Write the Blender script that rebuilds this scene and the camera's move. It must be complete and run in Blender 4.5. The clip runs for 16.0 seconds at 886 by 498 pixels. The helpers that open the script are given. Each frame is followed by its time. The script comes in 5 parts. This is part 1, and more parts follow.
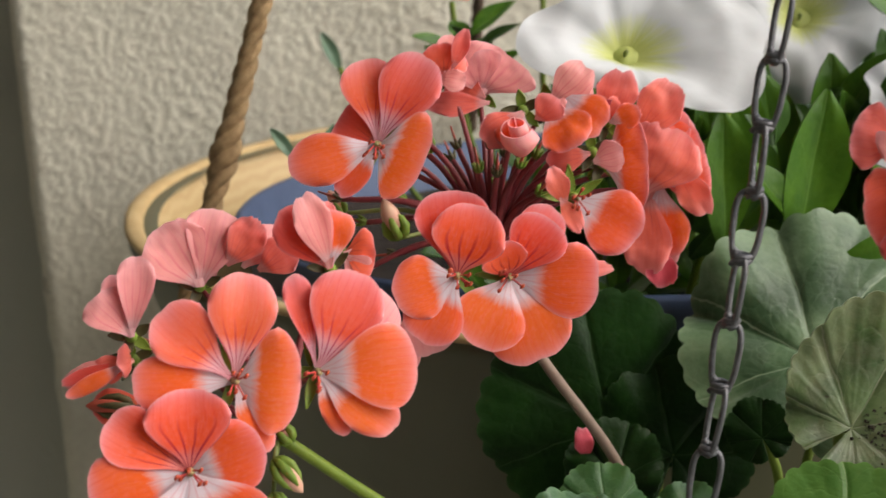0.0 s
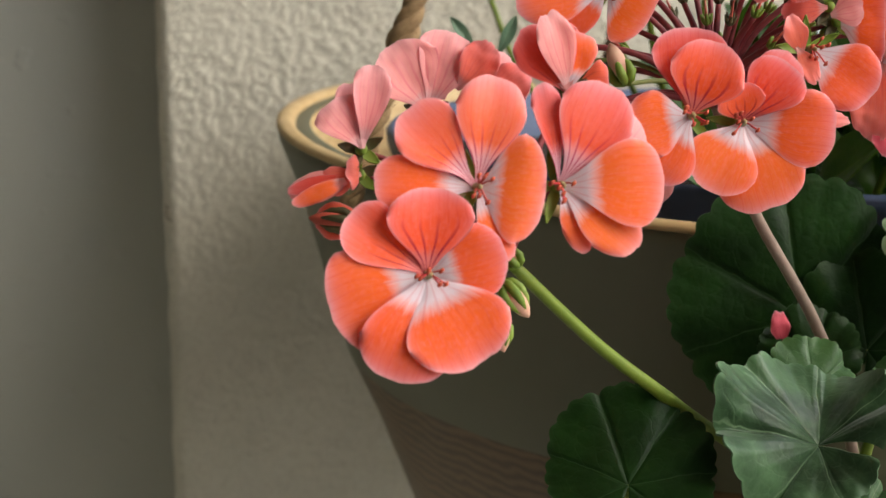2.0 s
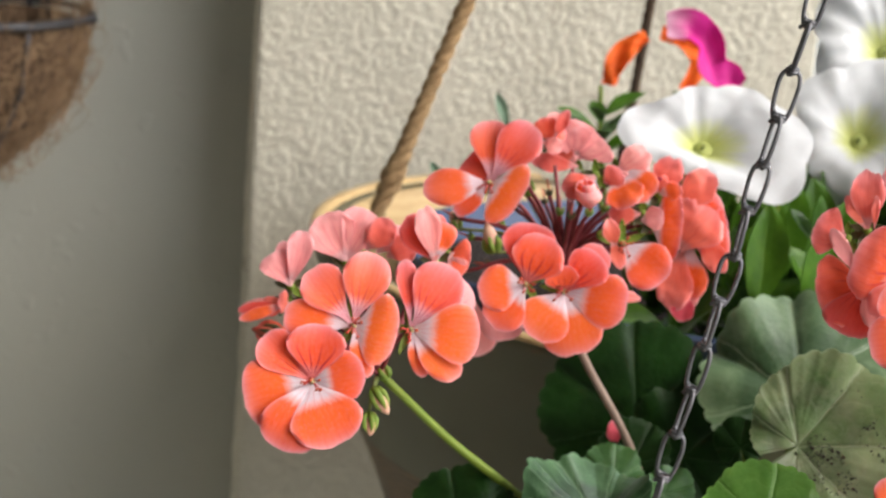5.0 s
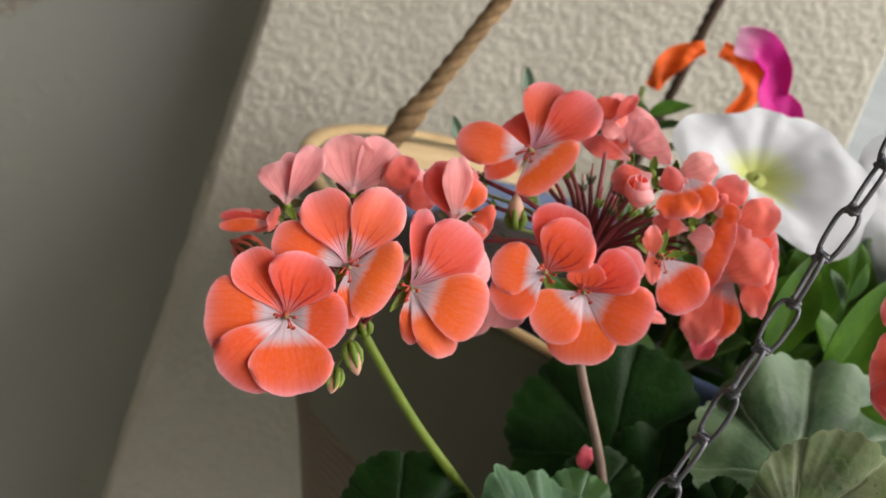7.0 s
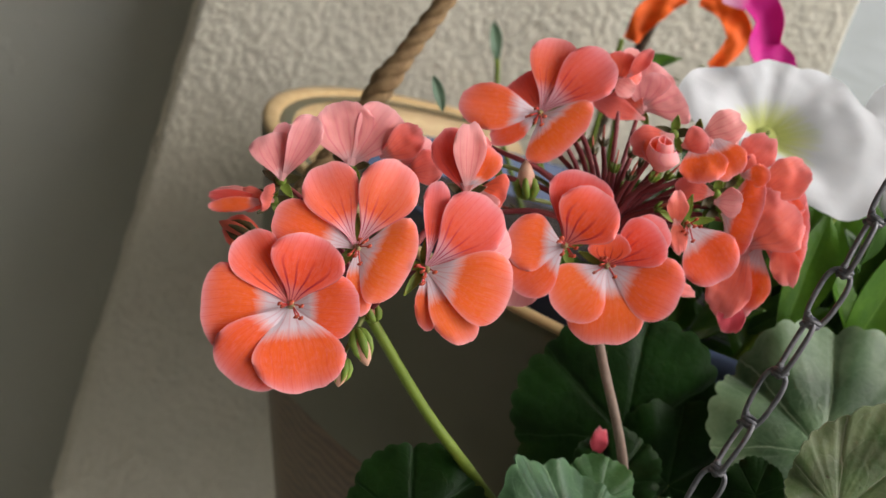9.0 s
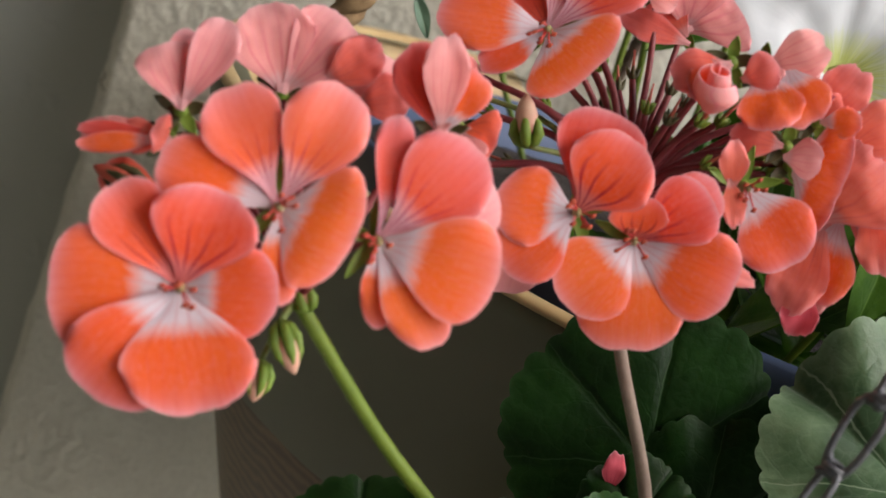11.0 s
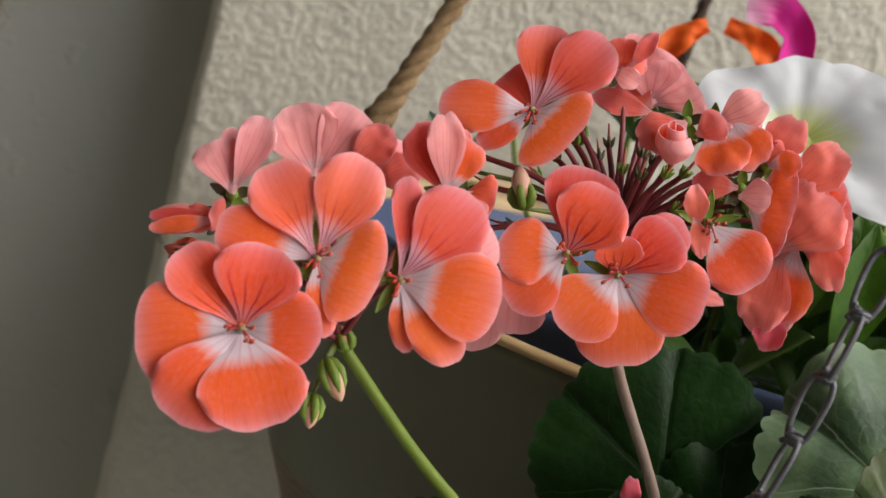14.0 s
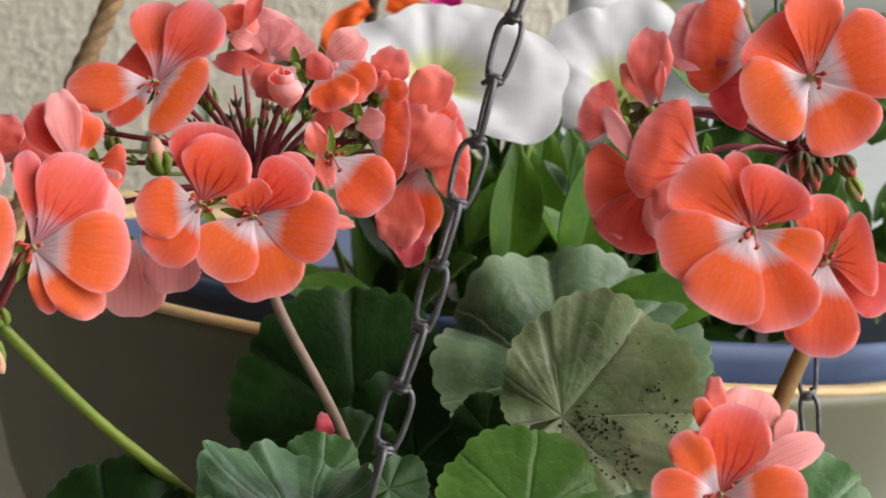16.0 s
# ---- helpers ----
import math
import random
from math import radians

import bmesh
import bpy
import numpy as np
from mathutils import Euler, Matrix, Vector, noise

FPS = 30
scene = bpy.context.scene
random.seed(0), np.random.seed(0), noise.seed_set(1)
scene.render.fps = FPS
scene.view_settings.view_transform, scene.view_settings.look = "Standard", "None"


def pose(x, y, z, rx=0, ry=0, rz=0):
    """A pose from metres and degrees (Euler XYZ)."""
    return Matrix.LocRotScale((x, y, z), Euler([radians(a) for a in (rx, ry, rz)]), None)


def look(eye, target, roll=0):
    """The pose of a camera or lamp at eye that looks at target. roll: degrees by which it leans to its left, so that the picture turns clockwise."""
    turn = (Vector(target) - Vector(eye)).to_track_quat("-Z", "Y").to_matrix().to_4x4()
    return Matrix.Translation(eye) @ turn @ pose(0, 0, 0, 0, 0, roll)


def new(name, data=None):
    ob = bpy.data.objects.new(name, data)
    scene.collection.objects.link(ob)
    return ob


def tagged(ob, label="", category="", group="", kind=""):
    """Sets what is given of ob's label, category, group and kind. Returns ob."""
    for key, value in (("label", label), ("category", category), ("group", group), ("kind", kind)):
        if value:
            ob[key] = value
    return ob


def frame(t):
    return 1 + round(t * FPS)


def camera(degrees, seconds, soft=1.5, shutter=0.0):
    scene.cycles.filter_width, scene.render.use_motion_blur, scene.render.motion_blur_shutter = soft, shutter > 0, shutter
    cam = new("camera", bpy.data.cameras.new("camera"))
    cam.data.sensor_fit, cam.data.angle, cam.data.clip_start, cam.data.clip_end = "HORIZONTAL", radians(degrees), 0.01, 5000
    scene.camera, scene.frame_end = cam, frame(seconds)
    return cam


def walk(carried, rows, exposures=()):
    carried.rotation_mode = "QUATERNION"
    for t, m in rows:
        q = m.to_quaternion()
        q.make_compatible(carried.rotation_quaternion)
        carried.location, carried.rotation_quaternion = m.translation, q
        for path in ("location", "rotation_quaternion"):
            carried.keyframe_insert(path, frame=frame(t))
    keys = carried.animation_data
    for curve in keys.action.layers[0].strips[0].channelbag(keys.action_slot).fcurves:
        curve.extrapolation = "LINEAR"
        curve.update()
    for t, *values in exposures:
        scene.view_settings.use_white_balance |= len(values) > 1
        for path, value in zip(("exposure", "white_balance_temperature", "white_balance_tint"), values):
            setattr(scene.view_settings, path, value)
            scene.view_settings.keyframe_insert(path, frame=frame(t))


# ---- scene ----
cam = camera(29.91, 16.0, soft=1.5, shutter=0.15)
cam.data.dof.use_dof, cam.data.dof.focus_distance, cam.data.dof.aperture_fstop = True, 0.405, 25.0
PATH = [
    (0, (-0.01063, -0.04132, 1.54100), (0.03198, 0.43975, 1.41157), -3.49),
    (0.5, (-0.03409, -0.00661, 1.51662), (0.00775, 0.47464, 1.38757), -2.21),
    (1, (-0.05037, 0.00477, 1.49850), (-0.00473, 0.48498, 1.36691), -0.65),
    (1.5, (-0.05851, -0.00403, 1.49457), (-0.01416, 0.47771, 1.36822), -1.11),
    (2, (-0.05737, -0.03948, 1.49075), (-0.02461, 0.44600, 1.37572), -0.16),
    (2.5, (-0.05641, -0.06546, 1.49367), (-0.03609, 0.42214, 1.38487), -0.35),
    (3, (-0.03718, -0.09302, 1.49524), (-0.02997, 0.39602, 1.39137), -0.90),
    (3.5, (-0.01257, -0.11650, 1.49616), (-0.02289, 0.37342, 1.39679), -1.09),
    (4, (-0.00151, -0.14022, 1.50415), (-0.02560, 0.34915, 1.40445), -1.90),
    (4.5, (0.01434, -0.18564, 1.54235), (-0.01256, 0.30222, 1.43618), -0.06),
    (4.7, (0.01877, -0.19628, 1.56678), (-0.00536, 0.29067, 1.45589), 1.52),
    (6.8, (-0.00475, -0.14558, 1.54392), (-0.00088, 0.34152, 1.43115), 19.90),
    (7, (-0.00785, -0.13266, 1.53951), (-0.00426, 0.35389, 1.42439), 20.13),
    (7.5, (-0.02255, -0.10992, 1.53790), (-0.01155, 0.37557, 1.41882), 19.82),
    (8, (-0.03657, -0.09757, 1.53584), (-0.01281, 0.38705, 1.41510), 19.86),
    (8.5, (-0.03348, -0.09760, 1.52994), (-0.00998, 0.38703, 1.40919), 18.76),
    (8.7, (-0.03305, -0.10011, 1.52882), (-0.00464, 0.38477, 1.41015), 18.67),
    (10.8, (-0.02072, 0.02987, 1.50151), (0.01369, 0.51084, 1.36929), 20.68),
    (11, (-0.01706, 0.02722, 1.50010), (0.01608, 0.50885, 1.36999), 20.64),
    (11.5, (-0.01167, 0.01741, 1.49680), (0.01656, 0.50313, 1.38156), 19.50),
    (12, (-0.00711, 0.00681, 1.50011), (0.01178, 0.49314, 1.38553), 18.94),
    (12.5, (-0.00160, -0.00699, 1.49774), (0.00613, 0.48047, 1.38675), 18.31),
    (13, (-0.00397, -0.02178, 1.49873), (-0.00045, 0.46787, 1.39757), 17.21),
    (13.5, (-0.00171, -0.03463, 1.49612), (-0.00487, 0.45597, 1.39965), 16.40),
    (14, (-0.00336, -0.03954, 1.49205), (-0.00141, 0.45289, 1.40543), 14.98),
    (14.5, (-0.00031, -0.04994, 1.48743), (0.00431, 0.44241, 1.40043), 13.71),
    (15, (0.02053, -0.06128, 1.47842), (0.02393, 0.43226, 1.39835), 10.93),
    (15.5, (0.03040, -0.06581, 1.47855), (0.05709, 0.42906, 1.41228), 7.27),
    (16, (0.04046, -0.07233, 1.47820), (0.09604, 0.42061, 1.41558), 5.66),
]
walk(cam, [(t, look(eye, target, roll)) for t, eye, target, roll in PATH],
     exposures=[(0.0, 0.42, 6500, 10), (1.0, 0.38, 6500, 10), (2.0, 0.58, 6500, 10), (3.0, 0.75, 6500, 10), (4.0, 0.82, 6450, 10), (4.7, 0.85, 6350, 11),
                (7.0, 0.42, 6300, 12), (8.5, 0.34, 6300, 12), (11.0, 0.35, 6280, 12), (13.5, 0.25, 6280, 12), (15.0, 0.3, 6300, 12), (16.0, 0.5, 6300, 12)])

# ---- light: an overcast day outside an open balcony ----
world = bpy.data.worlds.new("world")
scene.world = world
world.use_nodes = True
_wn = world.node_tree
_bg = _wn.nodes["Background"]
_sky = _wn.nodes.new("ShaderNodeTexSky")
_sky.sky_type, _sky.sun_disc = "NISHITA", False
_sky.sun_elevation, _sky.sun_rotation = radians(43), radians(115)
_sky.air_density, _sky.dust_density, _sky.ozone_density = 1.0, 4.0, 1.0
_wn.links.new(_sky.outputs["Color"], _bg.inputs["Color"])
_bg.inputs["Strength"].default_value = 0.15
_sun = bpy.data.lights.new("sun", "SUN")
_sun.energy, _sun.angle, _sun.color = 3.7, radians(85), (1.0, 0.99, 0.97)
sun = new("sun", _sun)
sun.matrix_world = look((1.45, -0.68, 1.5), (0, 0, 0))


# ---- materials ----
def mat(name, rough=0.6, metal=0.0, spec=0.5):
    m = bpy.data.materials.new(name)
    m.use_nodes = True
    nt = m.node_tree
    b = nt.nodes["Principled BSDF"]
    b.inputs["Roughness"].default_value = rough
    b.inputs["Metallic"].default_value = metal
    b.inputs["Specular IOR Level"].default_value = spec
    return m, nt, b


def node(nt, kind, **values):
    n = nt.nodes.new(kind)
    for key, value in values.items():
        n.inputs[key].default_value = value
    return n


def ramp(nt, src, stops):
    r = nt.nodes.new("ShaderNodeValToRGB")
    el = r.color_ramp.elements
    el[0].position, el[0].color = stops[0][0], (*stops[0][1], 1)
    el[1].position, el[1].color = stops[-1][0], (*stops[-1][1], 1)
    for p, c in stops[1:-1]:
        e = el.new(p)
        e.color = (*c, 1)
    nt.links.new(src, r.inputs["Fac"])
    return r.outputs["Color"]


def noise_of(nt, scale, detail=4.0, rough=0.6, vector=None, distortion=0.0):
    n = node(nt, "ShaderNodeTexNoise", Scale=scale, Detail=detail, Roughness=rough, Distortion=distortion)
    if vector is None:
        c = nt.nodes.new("ShaderNodeTexCoord")
        vector = c.outputs["Object"]
    nt.links.new(vector, n.inputs["Vector"])
    return n.outputs["Fac"]


def mixc(nt, fac, a, b, kind="MIX"):
    m = nt.nodes.new("ShaderNodeMix")
    m.data_type, m.blend_type = "RGBA", kind
    for sock, val in ((m.inputs[0], fac), (m.inputs[6], a), (m.inputs[7], b)):
        if isinstance(val, (int, float)):
            sock.default_value = val
        elif isinstance(val, tuple):
            sock.default_value = (*val, 1)
        else:
            nt.links.new(val, sock)
    return m.outputs[2]


def bump(nt, b, height, strength, distance):
    n = node(nt, "ShaderNodeBump", Strength=strength, Distance=distance)
    nt.links.new(height, n.inputs["Height"])
    nt.links.new(n.outputs["Normal"], b.inputs["Normal"])
    return n


def math_(nt, op, a, b=None):
    n = nt.nodes.new("ShaderNodeMath")
    n.operation = op
    for sock, val in zip(n.inputs, (a, b)):
        if val is None:
            continue
        if isinstance(val, (int, float)):
            sock.default_value = val
        else:
            nt.links.new(val, sock)
    return n.outputs[0]


def uv_parts(nt):
    u = nt.nodes.new("ShaderNodeUVMap")
    s = nt.nodes.new("ShaderNodeSeparateXYZ")
    nt.links.new(u.outputs["UV"], s.inputs[0])
    return u.outputs["UV"], s.outputs["X"], s.outputs["Y"]


def thin(nt, b, colour, amount):
    """Lets light through a thin leaf or petal."""
    t = nt.nodes.new("ShaderNodeBsdfTranslucent")
    mx = nt.nodes.new("ShaderNodeMixShader")
    mx.inputs[0].default_value = amount
    nt.links.new(colour, t.inputs["Color"])
    nt.links.new(b.outputs[0], mx.inputs[1])
    nt.links.new(t.outputs[0], mx.inputs[2])
    nt.links.new(mx.outputs[0], nt.nodes["Material Output"].inputs["Surface"])


def petal_material(name, body, edge, throat, vein, throat_end, vein_end, vein_power, through_=0.42, rims=(3.2, 4.2), rim_power=0.8):
    """uv x runs across the petal, uv y from its claw to its margin."""
    m, nt, b = mat(name, 0.55, spec=0.22)
    _, u, v = uv_parts(nt)
    info = nt.nodes.new("ShaderNodeObjectInfo")
    seed = math_(nt, "MULTIPLY", info.outputs["Random"], 40.0)

    def fan_noise(along, out, detail, rough=0.5):
        cmb = nt.nodes.new("ShaderNodeCombineXYZ")
        nt.links.new(math_(nt, "MULTIPLY", u, along), cmb.inputs["X"])
        nt.links.new(math_(nt, "MULTIPLY", v, out), cmb.inputs["Y"])
        nt.links.new(seed, cmb.inputs["Z"])
        return noise_of(nt, 1.0, detail, rough, cmb.outputs[0])

    # flesh: soft patches, pinker in blotches and towards the margin
    n1 = noise_of(nt, 120.0, 3.0)
    flesh = mixc(nt, math_(nt, "MULTIPLY", n1, 0.5), body, tuple(min(1, c * 1.25 + 0.012) for c in body))
    blush = ramp(nt, noise_of(nt, 60.0, 2.0), [(0.42, (0, 0, 0)), (0.78, (1, 1, 1))])
    flesh = mixc(nt, math_(nt, "MULTIPLY", blush, 0.12), flesh, edge)
    across = math_(nt, "ABSOLUTE", math_(nt, "SUBTRACT", math_(nt, "MULTIPLY", u, 2.0), 1.0))
    rim = math_(nt, "MAXIMUM", math_(nt, "MULTIPLY", math_(nt, "POWER", across, rims[0]), v), math_(nt, "POWER", v, rims[1]))
    rim = math_(nt, "MULTIPLY", rim, math_(nt, "ADD", math_(nt, "MULTIPLY", fan_noise(5.0, 2.0, 2.0), 0.8), 0.6))
    flesh = mixc(nt, math_(nt, "MINIMUM", math_(nt, "MULTIPLY", rim, rim_power), 1.0), flesh, edge)
    hem = math_(nt, "MAXIMUM", math_(nt, "POWER", across, 26.0), math_(nt, "POWER", v, 26.0))
    flesh = mixc(nt, math_(nt, "MULTIPLY", hem, 0.6), flesh, (0.96, 0.62, 0.64))
    # thin veins that fan out from the claw and fork, redder than the flesh
    fan = fan_noise(15.0, 1.3, 1.0)
    bent = math_(nt, "ADD", u, math_(nt, "MULTIPLY", math_(nt, "SUBTRACT", fan_noise(4.0, 2.2, 2.0), 0.5), 0.13))

    def veins_of(count, width):
        wave = math_(nt, "ABSOLUTE", math_(nt, "SINE", math_(nt, "MULTIPLY", bent, math.pi * count)))
        return ramp(nt, wave, [(width * 0.35, (1, 1, 1)), (width, (0, 0, 0))])

    deep = (body[0] * 0.84, body[1] * 0.40, body[2] * 0.9 + 0.02)
    forks = math_(nt, "MULTIPLY", veins_of(21.0, 0.42), ramp(nt, v, [(0.42, (0, 0, 0)), (0.62, (1, 1, 1))]))
    flesh = mixc(nt, math_(nt, "MULTIPLY", forks, 0.10), flesh, deep)
    flesh = mixc(nt, math_(nt, "MULTIPLY", veins_of(10.0, 0.24), 0.24), flesh, deep)
    fine = fan_noise(46.0, 6.0, 3.0, 0.6)
    flesh = mixc(nt, ramp(nt, fine, [(0.48, (0, 0, 0)), (0.75, (0.24, 0.24, 0.24))]), flesh, edge)
    speckle = ramp(nt, noise_of(nt, 900.0, 3.0, 0.6), [(0.48, (0, 0, 0)), (0.7, (0.16, 0.16, 0.16))])
    flesh = mixc(nt, speckle, flesh, edge)
    # pale throat with a streaky end, and the dark lines in it
    wob = math_(nt, "ADD", v, math_(nt, "MULTIPLY", math_(nt, "SUBTRACT", fine, 0.5), 0.16))
    wob = math_(nt, "ADD", wob, math_(nt, "MULTIPLY", math_(nt, "SUBTRACT", fan, 0.5), 0.10))
    pale = ramp(nt, wob, [(throat_end * 0.72, (1, 1, 1)), (throat_end * 1.22, (0, 0, 0))])
    col = mixc(nt, pale, flesh, throat)
    line2 = veins_of(5.0, 0.46)
    fade = ramp(nt, v, [(vein_end * 0.35, (1, 1, 1)), (vein_end, (0, 0, 0))])
    col = mixc(nt, math_(nt, "MULTIPLY", math_(nt, "MULTIPLY", line2, fade), vein_power), col, vein)
    # no two petals alike
    hsv = node(nt, "ShaderNodeHueSaturation", Saturation=1.0, Value=1.0)
    nt.links.new(math_(nt, "ADD", math_(nt, "MULTIPLY", info.outputs["Random"], 0.012), 0.494), hsv.inputs["Hue"])
    nt.links.new(math_(nt, "ADD", math_(nt, "MULTIPLY", info.outputs["Random"], 0.10), 0.94), hsv.inputs["Value"])
    nt.links.new(col, hsv.inputs["Color"])
    col = hsv.outputs["Color"]
    nt.links.new(col, b.inputs["Base Color"])
    bump(nt, b, math_(nt, "ADD", math_(nt, "ADD", math_(nt, "MULTIPLY", fan, 0.5), math_(nt, "MULTIPLY", fine, 0.6)), math_(nt, "MULTIPLY", noise_of(nt, 900.0, 3.0), 0.5)), 0.26, 0.00025)
    b.inputs["Sheen Weight"].default_value, b.inputs["Sheen Roughness"].default_value = 0.06, 0.45
    b.inputs["Sheen Tint"].default_value = (1.0, 0.8, 0.8, 1)
    thin(nt, b, col, through_)
    return m


CORAL, PINK = (1.0, 0.168, 0.018), (0.97, 0.34, 0.36)
PETAL = {
    "l": petal_material("petal_lower", CORAL, PINK, (0.90, 0.80, 0.86), (0.66, 0.10, 0.14), 0.33, 0.48, 0.30, rims=(7.0, 8.0), rim_power=0.95),
    "u": petal_material("petal_upper", (1.0, 0.150, 0.040), PINK, (0.93, 0.56, 0.62), (0.60, 0.005, 0.10), 0.33, 0.60, 1.0, rims=(3.4, 3.8), rim_power=1.0),
    "b": petal_material("petal_pink", (1.0, 0.235, 0.14), (0.97, 0.43, 0.44), (0.88, 0.48, 0.46), (0.7, 0.12, 0.16), 0.2, 0.6, 0.4, through_=0.5, rims=(2.6, 3.0)),
    "p": petal_material("petal_pale", (0.95, 0.41, 0.38), (0.96, 0.56, 0.56), (0.93, 0.60, 0.60), (0.82, 0.16, 0.22), 0.2, 0.95, 0.45),
    # coral petal with shade put into its colour, for petals lying behind others
    "o": petal_material("petal_shaded_coral", (0.86, 0.13, 0.06), (0.86, 0.22, 0.22), (0.7, 0.22, 0.2), (0.45, 0.03, 0.06), 0.15, 0.6, 0.5),
    "d": petal_material("petal_crimson", (0.70, 0.10, 0.13), (0.78, 0.19, 0.24), (0.6, 0.14, 0.17), (0.45, 0.01, 0.06), 0.15, 0.6, 0.5),
}
PETAL["w"] = petal_material("petal_hood", (1.0, 0.130, 0.026), PINK, (0.92, 0.28, 0.25), (0.50, 0.005, 0.05), 0.24, 0.66, 0.95, rims=(4.5, 6.0), rim_power=0.95)
PETAL_BACK = petal_material("petal_back", (0.94, 0.31, 0.25), (0.94, 0.44, 0.44), (0.80, 0.55, 0.52), (0.70, 0.18, 0.20), 0.3, 0.9, 0.2)


def plain(name, c1, c2, scale, rough=0.6, relief=0.0, dist=0.001, spec=0.4, metal=0.0, detail=5.0):
    m, nt, b = mat(name, rough, metal, spec)
    n1, n2 = noise_of(nt, scale, detail), noise_of(nt, scale * 6.3, 3.0)
    col = mixc(nt, ramp(nt, n1, [(0.3, (0, 0, 0)), (0.7, (1, 1, 1))]), c1, c2)
    col = mixc(nt, math_(nt, "MULTIPLY", n2, 0.35), col, tuple(x * 0.6 for x in c1))
    nt.links.new(col, b.inputs["Base Color"])
    if relief:
        bump(nt, b, n2, relief, dist)
    return m


def leaf_material(name, dark, light, vein, veins=7.0, dusty=0.0, through_=0.25, zone=0.0, sheen=0.0, gloss=0.42):
    """uv x: round the leaf, uv y: from its middle to its margin."""
    m, nt, b = mat(name, 0.40, spec=gloss)
    _, u, v = uv_parts(nt)
    n0, n1, n2 = noise_of(nt, 42.0, 4.0), noise_of(nt, 95.0, 4.0), noise_of(nt, 420.0, 3.0)
    # light and dark tone patches also paint in grey sheen and shading
    patch = math_(nt, "ADD", math_(nt, "MULTIPLY", n0, 0.6), math_(nt, "MULTIPLY", n1, 0.4))
    col = mixc(nt, ramp(nt, patch, [(0.38, (0, 0, 0)), (0.60, (1, 1, 1))]), dark, light)
    col = mixc(nt, math_(nt, "MULTIPLY", n2, 0.3), col, tuple(c * 0.55 for c in dark))
    if zone:
        zn = ramp(nt, math_(nt, "ADD", math_(nt, "ADD", v, -0.10), math_(nt, "MULTIPLY", n0, 0.4)), [(0.36, (0, 0, 0)), (0.50, (1, 1, 1)), (0.64, (1, 1, 1)), (0.82, (0, 0, 0))])
        col = mixc(nt, math_(nt, "MULTIPLY", zn, zone), col, tuple(c * 0.55 for c in dark))
    # main veins run out from the middle, side veins leave them at a slant
    bent = math_(nt, "ADD", u, math_(nt, "MULTIPLY", math_(nt, "SUBTRACT", n0, 0.5), 0.05))
    wave = math_(nt, "ABSOLUTE", math_(nt, "SINE", math_(nt, "MULTIPLY", bent, math.pi * veins)))
    reach = math_(nt, "MULTIPLY", wave, math_(nt, "ADD", v, 0.05))
    main = ramp(nt, reach, [(0.008, (1, 1, 1)), (0.034, (0, 0, 0))])
    groove = ramp(nt, reach, [(0.0, (0, 0, 0)), (0.16, (1, 1, 1))])
    side = math_(nt, "ABSOLUTE", math_(nt, "SINE", math_(nt, "SUBTRACT", math_(nt, "MULTIPLY", math_(nt, "ADD", v, math_(nt, "MULTIPLY", n1, 0.16)), 11.0), math_(nt, "MULTIPLY", wave, 2.6))))
    branch = math_(nt, "MULTIPLY", ramp(nt, side, [(0.05, (1, 1, 1)), (0.2, (0, 0, 0))]), math_(nt, "GREATER_THAN", v, 0.25))
    vor = nt.nodes.new("ShaderNodeTexVoronoi")
    vor.feature = "DISTANCE_TO_EDGE"
    vor.inputs["Scale"].default_value = 260.0
    tc = nt.nodes.new("ShaderNodeTexCoord")
    nt.links.new(tc.outputs["Object"], vor.inputs["Vector"])
    net = ramp(nt, vor.outputs["Distance"], [(0.0, (1, 1, 1)), (0.07, (0, 0, 0))])
    col = mixc(nt, math_(nt, "MULTIPLY", net, 0.07), col, vein)
    col = mixc(nt, math_(nt, "MULTIPLY", math_(nt, "MULTIPLY", branch, n0), 0.16), col, vein)
    col = mixc(nt, math_(nt, "MULTIPLY", main, 0.72), col, vein)
    hem = math_(nt, "POWER", v, 30.0)
    col = mixc(nt, math_(nt, "MULTIPLY", hem, 0.5), col, tuple(min(1.0, c * 1.3 + 0.02) for c in light))
    if dusty:
        grime = ramp(nt, noise_of(nt, 38.0, 6.0, 0.7), [(0.42, (0, 0, 0)), (0.7, (1, 1, 1))])
        col = mixc(nt, math_(nt, "MULTIPLY", grime, dusty), col, (0.27, 0.23, 0.18))
        specks = ramp(nt, noise_of(nt, 330.0, 2.0, 0.7), [(0.70, (0, 0, 0)), (0.74, (1, 1, 1))])
        col = mixc(nt, math_(nt, "MULTIPLY", specks, min(1.0, dusty * 1.6)), col, (0.05, 0.03, 0.02))
    nt.links.new(col, b.inputs["Base Color"])
    b.inputs["Sheen Weight"].default_value = 0.05 + sheen
    b.inputs["Sheen Roughness"].default_value = 0.45
    hgt = math_(nt, "ADD", math_(nt, "ADD", math_(nt, "MULTIPLY", n2, 0.5), math_(nt, "MULTIPLY", vor.outputs["Distance"], 0.6)), math_(nt, "MULTIPLY", groove, 0.8))
    bump(nt, b, math_(nt, "SUBTRACT", hgt, math_(nt, "MULTIPLY", branch, 0.10)), 0.4, 0.0008)
    thin(nt, b, col, through_)
    return m


